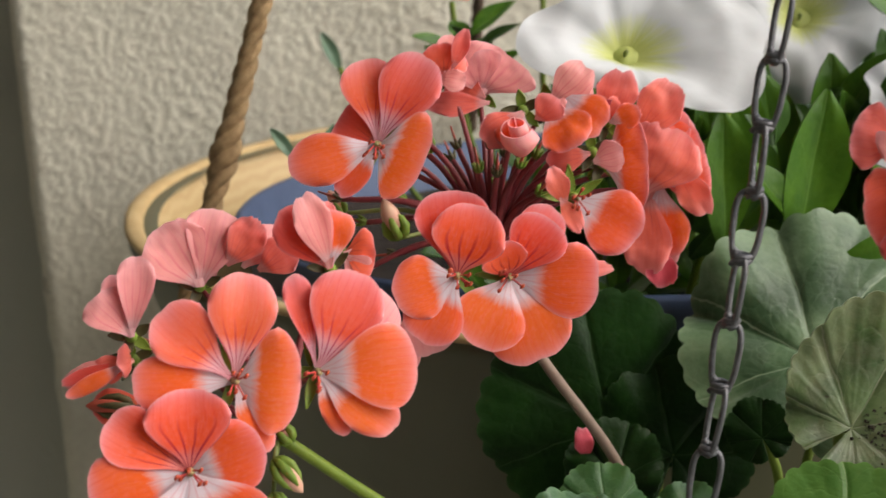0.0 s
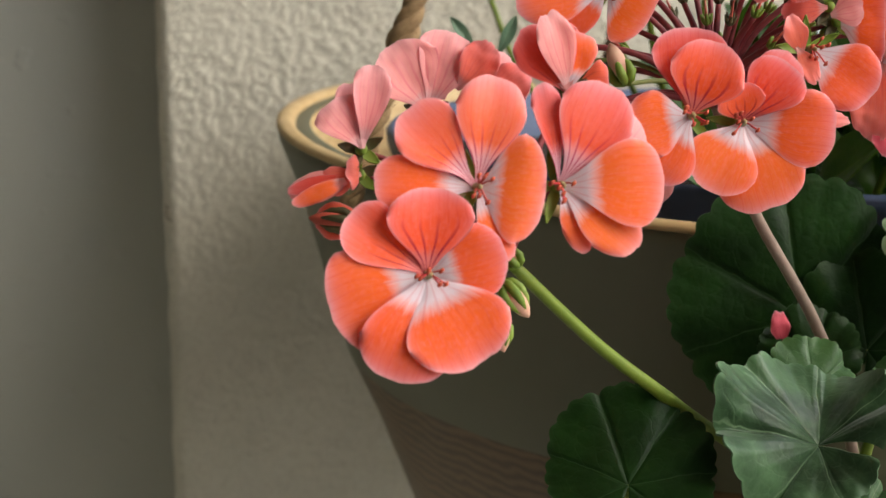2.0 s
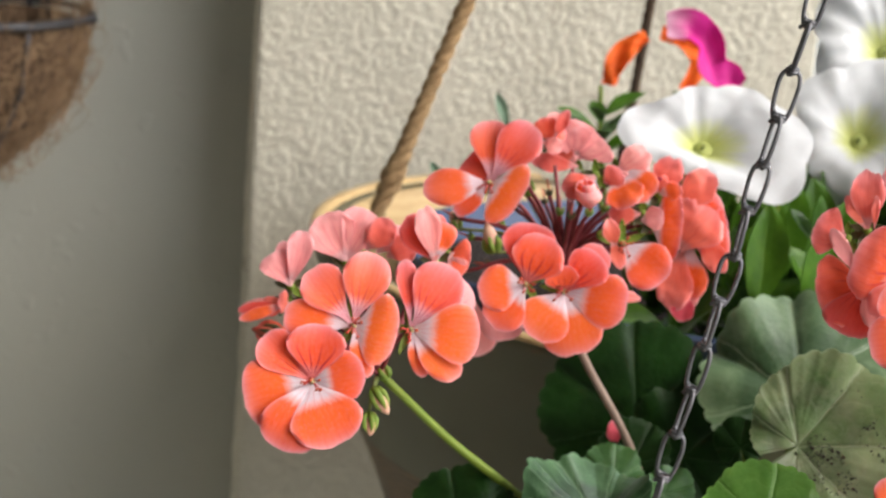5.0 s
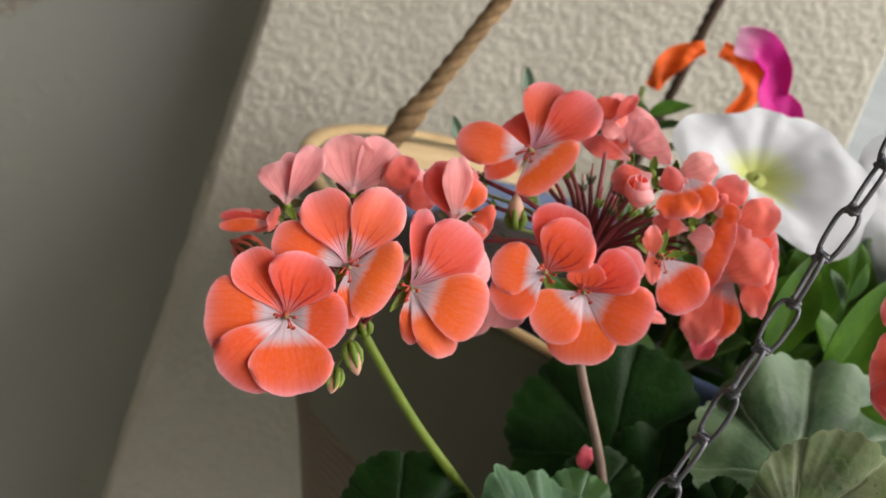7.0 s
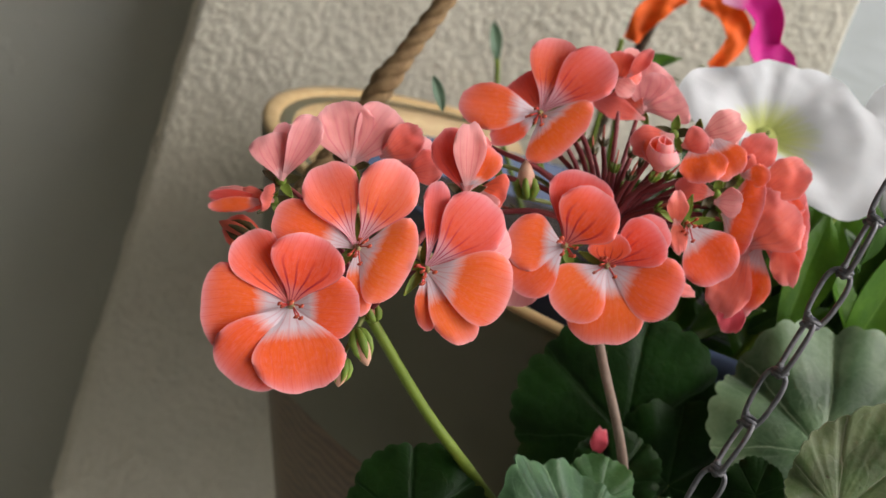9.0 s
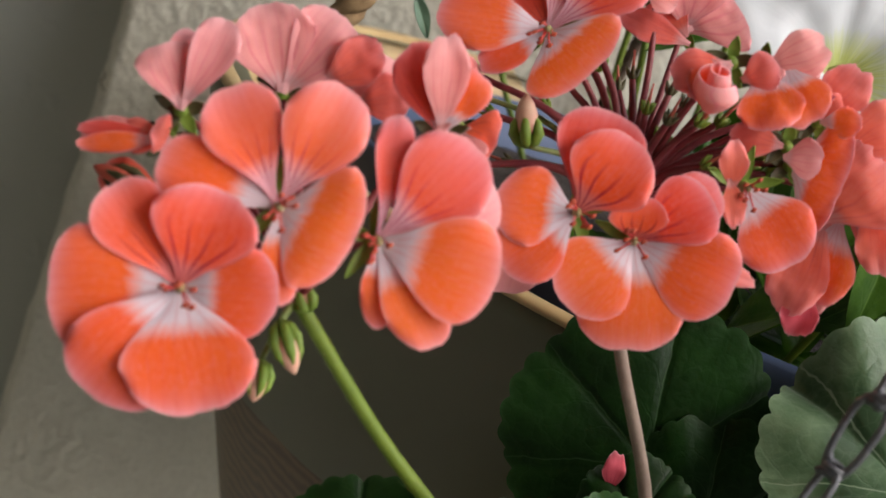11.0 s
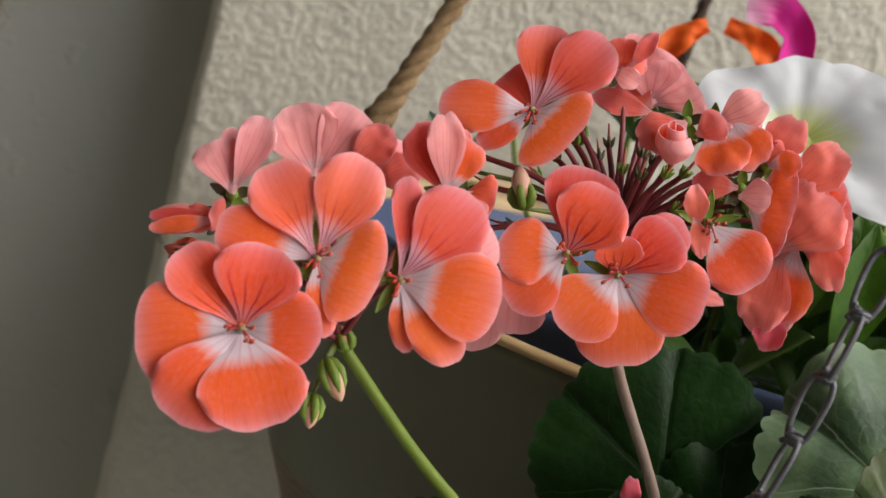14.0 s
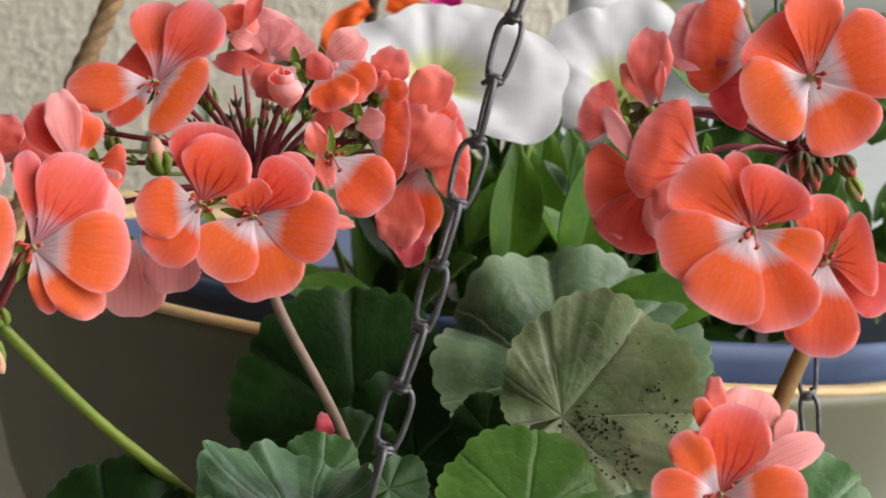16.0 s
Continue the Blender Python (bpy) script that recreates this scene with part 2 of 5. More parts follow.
LEAF = {
    "green": leaf_material("leaf_green", (0.028, 0.095, 0.022), (0.075, 0.19, 0.045), (0.19, 0.31, 0.14), sheen=0.1),
    # the shade under the flower heads is painted into this near-black green
    "dark": leaf_material("leaf_shaded", (0.006, 0.022, 0.003), (0.014, 0.052, 0.007), (0.04, 0.085, 0.03), zone=0.3, gloss=0.15),
    "grey": leaf_material("leaf_grey", (0.034, 0.092, 0.026), (0.155, 0.235, 0.120), (0.27, 0.35, 0.22), zone=0.8, sheen=0.2),
    "dusty": leaf_material("leaf_dusty", (0.075, 0.150, 0.036), (0.21, 0.28, 0.12), (0.36, 0.40, 0.26), dusty=0.42, zone=0.6, sheen=0.2),
    # the light tone paints the whitish sheen of the crumpled lobes
    "pale": leaf_material("leaf_pale_sheen", (0.014, 0.055, 0.012), (0.095, 0.205, 0.082), (0.23, 0.36, 0.19), zone=0.6, sheen=0.2),
    "bright": leaf_material("leaf_bright", (0.050, 0.15, 0.012), (0.095, 0.22, 0.028), (0.20, 0.34, 0.10)),
}
PETUNIA_LEAF = leaf_material("petunia_leaf", (0.047, 0.142, 0.005), (0.108, 0.255, 0.013), (0.15, 0.30, 0.035), veins=2.0, through_=0.4)
PETUNIA_LEAF_DARK = leaf_material("petunia_leaf_dark", (0.022, 0.070, 0.005), (0.055, 0.145, 0.010), (0.085, 0.18, 0.03), veins=2.0, through_=0.25)
TEAL_LEAF = leaf_material("young_leaf", (0.14, 0.25, 0.15), (0.22, 0.34, 0.23), (0.26, 0.38, 0.27), veins=2.0, through_=0.35)
LEAF_UNDER = plain("leaf_underside", (0.10, 0.17, 0.07), (0.14, 0.22, 0.10), 80.0, 0.7)
STEM = {
    "green": plain("stem_green", (0.105, 0.160, 0.010), (0.165, 0.225, 0.018), 150.0, 0.55, 0.3, 0.0003),
    "brown": plain("stem_brown", (0.22, 0.15, 0.11), (0.30, 0.22, 0.17), 160.0, 0.6, 0.3, 0.0003),
    "red": plain("stem_red", (0.20, 0.085, 0.03), (0.25, 0.17, 0.045), 140.0, 0.55, 0.3, 0.0003),
}
PEDICEL = plain("pedicel_red", (0.16, 0.02, 0.03), (0.26, 0.05, 0.05), 200.0, 0.5)
PEDICEL_GREEN = plain("pedicel_green", (0.16, 0.22, 0.05), (0.24, 0.25, 0.08), 200.0, 0.5)
SEPAL = plain("sepal", (0.13, 0.22, 0.02), (0.21, 0.30, 0.04), 300.0, 0.55)
SEPAL_DARK = plain("sepal_dark", (0.06, 0.06, 0.02), (0.12, 0.10, 0.04), 300.0, 0.55)
BUD_TIP = plain("bud_tip", (0.62, 0.42, 0.28), (0.70, 0.30, 0.22), 200.0, 0.5)
BUD_RED = plain("bud_red", (0.45, 0.08, 0.05), (0.55, 0.14, 0.09), 200.0, 0.5)
PISTIL = plain("pistil_green", (0.30, 0.30, 0.12), (0.42, 0.30, 0.16), 500.0, 0.5)
STAMEN = plain("stamen_red", (0.55, 0.03, 0.05), (0.62, 0.10, 0.06), 400.0, 0.45)
ANTHER = plain("anther", (0.34, 0.035, 0.02), (0.5, 0.09, 0.03), 700.0, 0.6)
IRON = plain("galvanised_iron", (0.10, 0.10, 0.105), (0.20, 0.20, 0.21), 420.0, 0.48, 0.5, 0.0003, metal=0.75)
BLACK_WIRE = plain("black_wire", (0.02, 0.02, 0.022), (0.05, 0.05, 0.055), 300.0, 0.45, 0.2, 0.0003)
COIR = plain("coir", (0.045, 0.025, 0.012), (0.11, 0.062, 0.032), 90.0, 0.9, 0.8, 0.002)
COIR_FIBRE = plain("coir_fibre", (0.13, 0.075, 0.036), (0.33, 0.22, 0.12), 50.0, 0.8)
JUTE = plain("jute", (0.19, 0.115, 0.05), (0.35, 0.235, 0.115), 260.0, 0.85, 0.8, 0.0006)
# darker than JUTE: the back rope's shade is put into this colour
ROPE_DARK = plain("rope_dark", (0.05, 0.03, 0.02), (0.12, 0.08, 0.05), 260.0, 0.85, 0.6, 0.0006)
SOIL = plain("soil", (0.02, 0.014, 0.01), (0.06, 0.04, 0.03), 120.0, 0.95, 1.0, 0.004)
LINER = plain("blue_glaze", (0.036, 0.058, 0.12), (0.06, 0.092, 0.175), 30.0, 0.6, 0.15, 0.0005)
CEILING_PAINT = plain("ceiling_paint", (0.70, 0.69, 0.66), (0.76, 0.75, 0.72), 3.0, 0.85, 0.2, 0.001)
FLOOR_TILE = plain("floor_stone", (0.30, 0.28, 0.25), (0.38, 0.36, 0.32), 6.0, 0.7, 0.2, 0.001)
GROUND = plain("far_ground", (0.20, 0.21, 0.17), (0.34, 0.34, 0.30), 0.4, 0.9)


def stucco_material():
    m, nt, b = mat("stucco", 0.85, spec=0.25)
    n1 = noise_of(nt, 7.0, 5.0)
    n2 = noise_of(nt, 380.0, 4.0, 0.6)
    n3 = noise_of(nt, 420.0, 2.0, 0.5)
    col = mixc(nt, n1, (0.56, 0.535, 0.435), (0.66, 0.635, 0.53))
    col = mixc(nt, math_(nt, "MULTIPLY", ramp(nt, n2, [(0.35, (1, 1, 1)), (0.55, (0, 0, 0))]), 0.22), col, (0.36, 0.32, 0.25))
    stain = ramp(nt, noise_of(nt, 22.0, 6.0, 0.7), [(0.55, (0, 0, 0)), (0.78, (1, 1, 1))])
    col = mixc(nt, math_(nt, "MULTIPLY", stain, 0.25), col, (0.38, 0.33, 0.27))
    nt.links.new(col, b.inputs["Base Color"])
    knobs = ramp(nt, n2, [(0.38, (0, 0, 0)), (0.62, (1, 1, 1))])
    bump(nt, b, math_(nt, "ADD", knobs, math_(nt, "MULTIPLY", n3, 0.6)), 0.4, 0.0006)
    return m


def smooth_wall_material():
    m, nt, b = mat("painted_plaster", 0.8, spec=0.25)
    n1, n2 = noise_of(nt, 5.0, 5.0), noise_of(nt, 130.0, 3.0)
    col = mixc(nt, n1, (0.39, 0.395, 0.34), (0.45, 0.455, 0.395))
    nt.links.new(col, b.inputs["Base Color"])
    specks = ramp(nt, noise_of(nt, 70.0, 2.0, 0.5), [(0.62, (0, 0, 0)), (0.72, (1, 1, 1))])
    bump(nt, b, math_(nt, "ADD", math_(nt, "MULTIPLY", n2, 0.5), specks), 0.5, 0.0012)
    return m


def pot_material():
    """Grey-olive glaze outside, with a brown ringed foot below 1.258 m."""
    m, nt, b = mat("pot_glaze", 0.42, spec=0.45)
    tc = nt.nodes.new("ShaderNodeTexCoord")
    s = nt.nodes.new("ShaderNodeSeparateXYZ")
    nt.links.new(tc.outputs["Object"], s.inputs[0])
    n1 = noise_of(nt, 14.0, 5.0)
    body = mixc(nt, n1, (0.088, 0.088, 0.050), (0.132, 0.130, 0.076))
    wood = nt.nodes.new("ShaderNodeTexWave")
    wood.bands_direction, wood.wave_type = "Z", "BANDS"
    wood.inputs["Scale"].default_value = 70.0
    wood.inputs["Distortion"].default_value = 6.0
    wood.inputs["Detail"].default_value = 3.0
    nt.links.new(tc.outputs["Object"], wood.inputs["Vector"])
    # ringed brown foot; its tone is deepened to include the shade low down
    foot = mixc(nt, wood.outputs["Fac"], (0.07, 0.042, 0.016), (0.14, 0.085, 0.036))
    low = math_(nt, "LESS_THAN", math_(nt, "ADD", s.outputs["Z"], math_(nt, "MULTIPLY", n1, 0.004)), -0.088)
    nt.links.new(mixc(nt, low, body, foot), b.inputs["Base Color"])
    bump(nt, b, noise_of(nt, 90.0, 3.0), 0.12, 0.001)
    return m


def lip_material():
    m, nt, b = mat("tan_lip", 0.5, spec=0.4)
    tc = nt.nodes.new("ShaderNodeTexCoord")
    wood = nt.nodes.new("ShaderNodeTexWave")
    wood.bands_direction, wood.wave_type = "Z", "BANDS"
    wood.inputs["Scale"].default_value = 55.0
    wood.inputs["Distortion"].default_value = 7.0
    wood.inputs["Detail"].default_value = 4.0
    nt.links.new(tc.outputs["Object"], wood.inputs["Vector"])
    col = mixc(nt, wood.outputs["Fac"], (0.44, 0.305, 0.14), (0.50, 0.365, 0.18))
    nt.links.new(col, b.inputs["Base Color"])
    return m


def petunia_material(name, limb, throat, line):
    m, nt, b = mat(name, 0.55, spec=0.25)
    _, u, v = uv_parts(nt)
    info = noise_of(nt, 90.0, 3.0)
    cmb = nt.nodes.new("ShaderNodeCombineXYZ")
    nt.links.new(math_(nt, "MULTIPLY", u, 60.0), cmb.inputs["X"])
    nt.links.new(math_(nt, "MULTIPLY", v, 1.5), cmb.inputs["Y"])
    fan = noise_of(nt, 1.0, 2.0, 0.5, cmb.outputs[0])
    flesh = mixc(nt, math_(nt, "MULTIPLY", fan, 0.14), limb, tuple(c * 0.8 for c in limb))
    edge = math_(nt, "ADD", v, math_(nt, "MULTIPLY", math_(nt, "SUBTRACT", fan, 0.5), 0.25))
    deep = ramp(nt, edge, [(0.10, (1, 1, 1)), (0.36, (0, 0, 0))])
    col = mixc(nt, deep, flesh, throat)
    lines = ramp(nt, fan, [(0.46, (0, 0, 0)), (0.5, (1, 1, 1)), (0.54, (0, 0, 0))])
    col = mixc(nt, math_(nt, "MULTIPLY", math_(nt, "MULTIPLY", lines, deep), 0.6), col, line)
    nt.links.new(col, b.inputs["Base Color"])
    bump(nt, b, math_(nt, "ADD", fan, info), 0.15, 0.0005)
    thin(nt, b, col, 0.3)
    return m


STUCCO, PLASTER, POT, LIP = stucco_material(), smooth_wall_material(), pot_material(), lip_material()
WHITE_FLOWER = petunia_material("white_petunia", (0.68, 0.70, 0.71), (0.60, 0.64, 0.24), (0.42, 0.48, 0.14))
MAGENTA_FLOWER = petunia_material("magenta_petunia", (0.75, 0.03, 0.34), (0.88, 0.80, 0.84), (0.6, 0.02, 0.3))
ORANGE_FLOWER = petunia_material("orange_petunia", (0.92, 0.17, 0.02), (0.85, 0.13, 0.02), (0.55, 0.05, 0.01))


# ---- mesh helpers ----
def finish(name, bm, material, parent=None, label="", smooth=True, local=False):
    me = bpy.data.meshes.new(name)
    bm.to_mesh(me)
    bm.free()
    for m in material if isinstance(material, (list, tuple)) else [material]:
        me.materials.append(m)
    if smooth:
        me.polygons.foreach_set("use_smooth", [True] * len(me.polygons))
    ob = new(name, me)
    if parent is not None:
        ob.parent = parent
        if not local:
            ob.matrix_parent_inverse = Matrix.Translation(-parent.location)
    if label:
        tagged(ob, label)
    return ob


def thing(name, label, category, group="", kind="", at=(0, 0, 0)):
    ob = new(name)
    ob.location = at
    ob.empty_display_size = 0.02
    tagged(ob, label, category, group, kind)
    return ob


def tube(bm, pts, radius, sides=8, closed=False, radii=None, cap=True):
    """A round bar along the points."""
    pts = [Vector(p) for p in pts]
    n = len(pts)
    rings, prev = [], None
    for i, p in enumerate(pts):
        a = pts[(i - 1) % n] if closed else pts[max(i - 1, 0)]
        c = pts[(i + 1) % n] if closed else pts[min(i + 1, n - 1)]
        d = (c - a).normalized()
        if prev is None:
            side = d.orthogonal().normalized()
        else:
            side = (prev - d * prev.dot(d)).normalized()
        prev = side
        up = d.cross(side)
        r = radii[i] if radii else radius
        rings.append([bm.verts.new(p + (side * math.cos(k * 2 * math.pi / sides) + up * math.sin(k * 2 * math.pi / sides)) * r) for k in range(sides)])
    for i in range(n if closed else n - 1):
        a, c = rings[i], rings[(i + 1) % n]
        for k in range(sides):
            bm.faces.new((a[k], a[(k + 1) % sides], c[(k + 1) % sides], c[k]))
    if cap and not closed:
        bm.faces.new(rings[0][::-1])
        bm.faces.new(rings[-1])
    return bm


def spline(pts, steps=8):
    """Points of a smooth curve through the given ones."""
    pts = [Vector(p) for p in pts]
    ext = [pts[0] * 2 - pts[1]] + pts + [pts[-1] * 2 - pts[-2]]
    out = []
    for i in range(1, len(ext) - 2):
        p0, p1, p2, p3 = ext[i - 1:i + 3]
        for k in range(steps):
            t = k / steps
            out.append(0.5 * ((2 * p1) + (p2 - p0) * t + (2 * p0 - 5 * p1 + 4 * p2 - p3) * t * t + (3 * p1 - p0 - 3 * p2 + p3) * t ** 3))
    out.append(pts[-1])
    return out


def box(bm, lo, hi):
    vs = [bm.verts.new((x, y, z)) for x in (lo[0], hi[0]) for y in (lo[1], hi[1]) for z in (lo[2], hi[2])]
    for f in ((0, 1, 3, 2), (4, 6, 7, 5), (0, 4, 5, 1), (2, 3, 7, 6), (0, 2, 6, 4), (1, 5, 7, 3)):
        bm.faces.new([vs[i] for i in f])
    bmesh.ops.recalc_face_normals(bm, faces=bm.faces[:])
    return bm


def lathe(bm, profile, sides=96):
    rings = [[bm.verts.new((r * math.cos(a), r * math.sin(a), z)) for a in (2 * math.pi * k / sides for k in range(sides))] for r, z in profile]
    for i in range(len(rings) - 1):
        for k in range(sides):
            f = bm.faces.new((rings[i][k], rings[i][(k + 1) % sides], rings[i + 1][(k + 1) % sides], rings[i + 1][k]))
    return rings


def sheet(bm, rows, thickness, uvs, closed=False):
    """A thin two-sided sheet from a grid of points; the second side has material 1. closed: the rows run round."""
    lay = bm.loops.layers.uv.verify()
    nv, nu = len(rows), len(rows[0])

    def nrm(i, j):
        a = rows[min(i + 1, nv - 1)][j] - rows[max(i - 1, 0)][j]
        b = rows[i][(j + 1) % nu if closed else min(j + 1, nu - 1)] - rows[i][(j - 1) % nu if closed else max(j - 1, 0)]
        c = b.cross(a)
        return c.normalized() if c.length > 1e-12 else Vector((0, 0, 1))

    normals = [[nrm(i, j) for j in range(nu)] for i in range(nv)]
    front = [[bm.verts.new(rows[i][j] + normals[i][j] * thickness * 0.5) for j in range(nu)] for i in range(nv)]
    back = [[bm.verts.new(rows[i][j] - normals[i][j] * thickness * 0.5) for j in range(nu)] for i in range(nv)]

    def face(vs, ij, m):
        f = bm.faces.new(vs)
        f.material_index, f.smooth = m, True
        for loop, (i, j) in zip(f.loops, ij):
            loop[lay].uv = uvs(i, j)

    for i in range(nv - 1):
        for j in range(nu if closed else nu - 1):
            k = (j + 1) % nu
            ij = ((i, j), (i, j + 1), (i + 1, j + 1), (i + 1, j))
            face((front[i][j], front[i][k], front[i + 1][k], front[i + 1][j]), ij, 0)
            face((back[i + 1][j], back[i + 1][k], back[i][k], back[i][j]), (ij[3], ij[2], ij[1], ij[0]), 1)
    inner = set(bm.faces)
    for j in range(nu if closed else nu - 1):
        k = (j + 1) % nu
        face((front[nv - 1][j], front[nv - 1][k], back[nv - 1][k], back[nv - 1][j]), ((nv - 1, j),) * 4, 0)
    if not closed:
        for i in range(nv - 1):
            face((front[i + 1][0], back[i + 1][0], back[i][0], front[i][0]), ((i, 0),) * 4, 0)
            face((front[i][nu - 1], back[i][nu - 1], back[i + 1][nu - 1], front[i + 1][nu - 1]), ((i, nu - 1),) * 4, 0)
    for f in bm.faces:
        if f not in inner:
            for e in f.edges:
                e.smooth = False


# ---- the setting ----
CORNER_X, FACE_Y, RECESS_Y = -0.1436, 0.792, 0.862


def wall(name, lo, hi, material, label):
    ob = finish(name, box(bmesh.new(), lo, hi), material, smooth=False)
    return tagged(ob, label, "wall", kind="structure")


def stucco_pier():
    """A stuccoed pier whose near face is lumpy, with a worn, uneven arris."""
    bm = bmesh.new()
    x0, x1, z0, z1 = CORNER_X, 0.19, 1.10, 1.80
    nx, nz = 265, 580

    def lump(p):
        """Sprayed render: flattened blobs a few millimetres across, with pits between them."""
        q = p + Vector((noise.noise(p * 150), 0, noise.noise(p * 150 + Vector((5, 0, 0))))) * 0.0016
        blob = noise.noise(Vector((q.x * 330, 0.3, q.z * 300))) + 0.45 * noise.noise(Vector((q.x * 170, 4.2, q.z * 150)))
        blob = max(-0.30, min(0.45, blob)) * (1.0 + 0.5 * noise.noise(p * 22 + Vector((3, 1, 0))))
        return blob * 0.00078 + noise.noise(p * 520) * 0.0003 + noise.noise(p * 14) * 0.0014

    grid = []
    for k in range(nz + 1):
        z = z0 + (z1 - z0) * k / nz
        row = []
        edge = noise.noise(Vector((0.3, z * 9, 1.7))) * 0.0018 + noise.noise(Vector((0.9, z * 60, 4.1))) * 0.0011
        for j in range(nx + 1):
            x = x0 + (x1 - x0) * j / nx
            p = Vector((x, 0.0, z))
            rounding = 0.006 * max(0.0, 1 - j / 5.5) ** 2
            row.append(bm.verts.new((x + (edge if j == 0 else 0.0), FACE_Y - lump(p) + rounding, z)))
        grid.append(row)
    for k in range(nz):
        for j in range(nx):
            bm.faces.new((grid[k][j], grid[k][j + 1], grid[k + 1][j + 1], grid[k + 1][j]))
    # the returns on both sides
    for j, flip in ((0, False), (nx, True)):
        back = [bm.verts.new((grid[k][j].co.x, RECESS_Y + 0.04, grid[k][j].co.z)) for k in range(nz + 1)]
        for k in range(nz):
            f = (grid[k][j], grid[k + 1][j], back[k + 1], back[k])
            bm.faces.new(f[::-1] if flip else f)
    ob = finish("wall_pier", bm, STUCCO)
    return tagged(ob, "cream stuccoed pier with a coarse lumpy surface", "wall", kind="structure")


stucco_pier()
wall("wall_pier_base", (CORNER_X + 0.003, FACE_Y + 0.003, 0.0), (0.187, RECESS_Y + 0.04, 1.10), STUCCO, "cream stuccoed pier, lower part")
wall("wall_pier_top", (CORNER_X + 0.003, FACE_Y + 0.003, 1.80), (0.187, RECESS_Y + 0.04, 2.6), STUCCO, "cream stuccoed pier, upper part")
wall("wall_recess", (-2.2, RECESS_Y, 0.0), (CORNER_X + 0.05, RECESS_Y + 0.16, 2.6), PLASTER, "smooth grey-cream painted wall set back beside the pier")
# unseen wall added to hold down light arriving from the left
wall("wall_unseen_side", (-2.36, -1.4, 0.0), (-2.2, RECESS_Y + 0.16, 2.6), PLASTER, "plain grey-cream unseen side wall, added to cut light from left")
# unseen wall added behind the camera to keep front sky light off
wall("wall_unseen_rear", (-2.36, -1.56, 0.0), (1.0, -1.4, 2.6), FLOOR_TILE, "plain grey unseen wall, added to block sky light from behind")
floor = finish("floor", box(bmesh.new(), (-2.36, -1.56, -0.2), (1.0, 1.19, 0.0)), FLOOR_TILE, smooth=False)
tagged(floor, "plain grey stone balcony floor", "floor", kind="structure")
# unseen slab added overhead; its reach is set to cut the sky light
ceiling = finish("ceiling", box(bmesh.new(), (-2.36, -1.56, 2.6), (0.75, 1.19, 2.8)), CEILING_PAINT, smooth=False)
tagged(ceiling, "plain off-white unseen ceiling, added to cut sky light", "ceiling", kind="structure")
bm = bmesh.new()
_r = [bm.verts.new((1500 * math.cos(a), 1500 * math.sin(a), -3.0)) for a in (2 * math.pi * k / 48 for k in range(48))]
bm.faces.new(_r)
ground = finish("ground", bm, GROUND, smooth=False)
tagged(ground, "pale open ground below the balcony", "ground", kind="structure")


# ---- the glazed pot, its liner, soil and ropes ----
POT_AT = Vector((0.1262, 0.6140, 1.384))
pot = thing("plant_pot", "large grey-olive glazed pot with tan lip, hung on ropes", "plant pot", at=POT_AT - Vector((0, 0, 0.002)))
pot.rotation_euler = (0, radians(2.3), 0)
bm = bmesh.new()
lathe(bm, [(0.1923, -0.001), (0.2050, -0.001), (0.2042, -0.006), (0.1973, -0.022), (0.1846, -0.062), (0.1758, -0.090), (0.1642, -0.113),
           (0.1433, -0.162), (0.1245, -0.206), (0.1146, -0.226), (0.1080, -0.235), (0.0006, -0.235)], 128)
bmesh.ops.recalc_face_normals(bm, faces=bm.faces[:])
finish("body", bm, POT, pot, "grey-olive glazed body with a brown foot", local=True)
bm = bmesh.new()
lathe(bm, [(0.1741, -0.060), (0.1862, -0.026), (0.1967, -0.003), (0.1989, 0.0006), (0.2011, 0.0014), (0.2039, 0.0012), (0.2054, 0.0004), (0.2056, -0.0008), (0.2048, -0.0016)], 128)
finish("lip", bm, LIP, pot, "tan wood-grained lip", local=True)
liner = thing("liner_pot", "dark blue inner pot set inside the glazed pot", "plant pot", at=POT_AT + Vector((0.0110, -0.0143, -0.0060)))
liner.rotation_euler = (radians(-2.4), radians(1.0), 0)
bm = bmesh.new()
lathe(bm, [(0.1157, -0.15), (0.1609, -0.030), (0.1730, 0.001), (0.1736, 0.0055), (0.1719, 0.0075), (0.1697, 0.0065), (0.1653, -0.02)], 128)
finish("wall", bm, LINER, liner, local=True)
bm = bmesh.new()
_rings = [[bm.verts.new((0.1655 * i / 9 * math.cos(a), 0.1655 * i / 9 * math.sin(a), -0.012 + noise.noise(Vector((i * 0.7, math.cos(a) * 2, math.sin(a) * 2))) * 0.004)) for a in (2 * math.pi * k / 40 for k in range(40))] for i in range(1, 10)]
for i in range(8):
    for k in range(40):
        bm.faces.new((_rings[i][k], _rings[i][(k + 1) % 40], _rings[i + 1][(k + 1) % 40], _rings[i + 1][k]))
bm.faces.new(_rings[0])
finish("soil", bm, SOIL, liner, "dark crumbly potting soil", local=True)


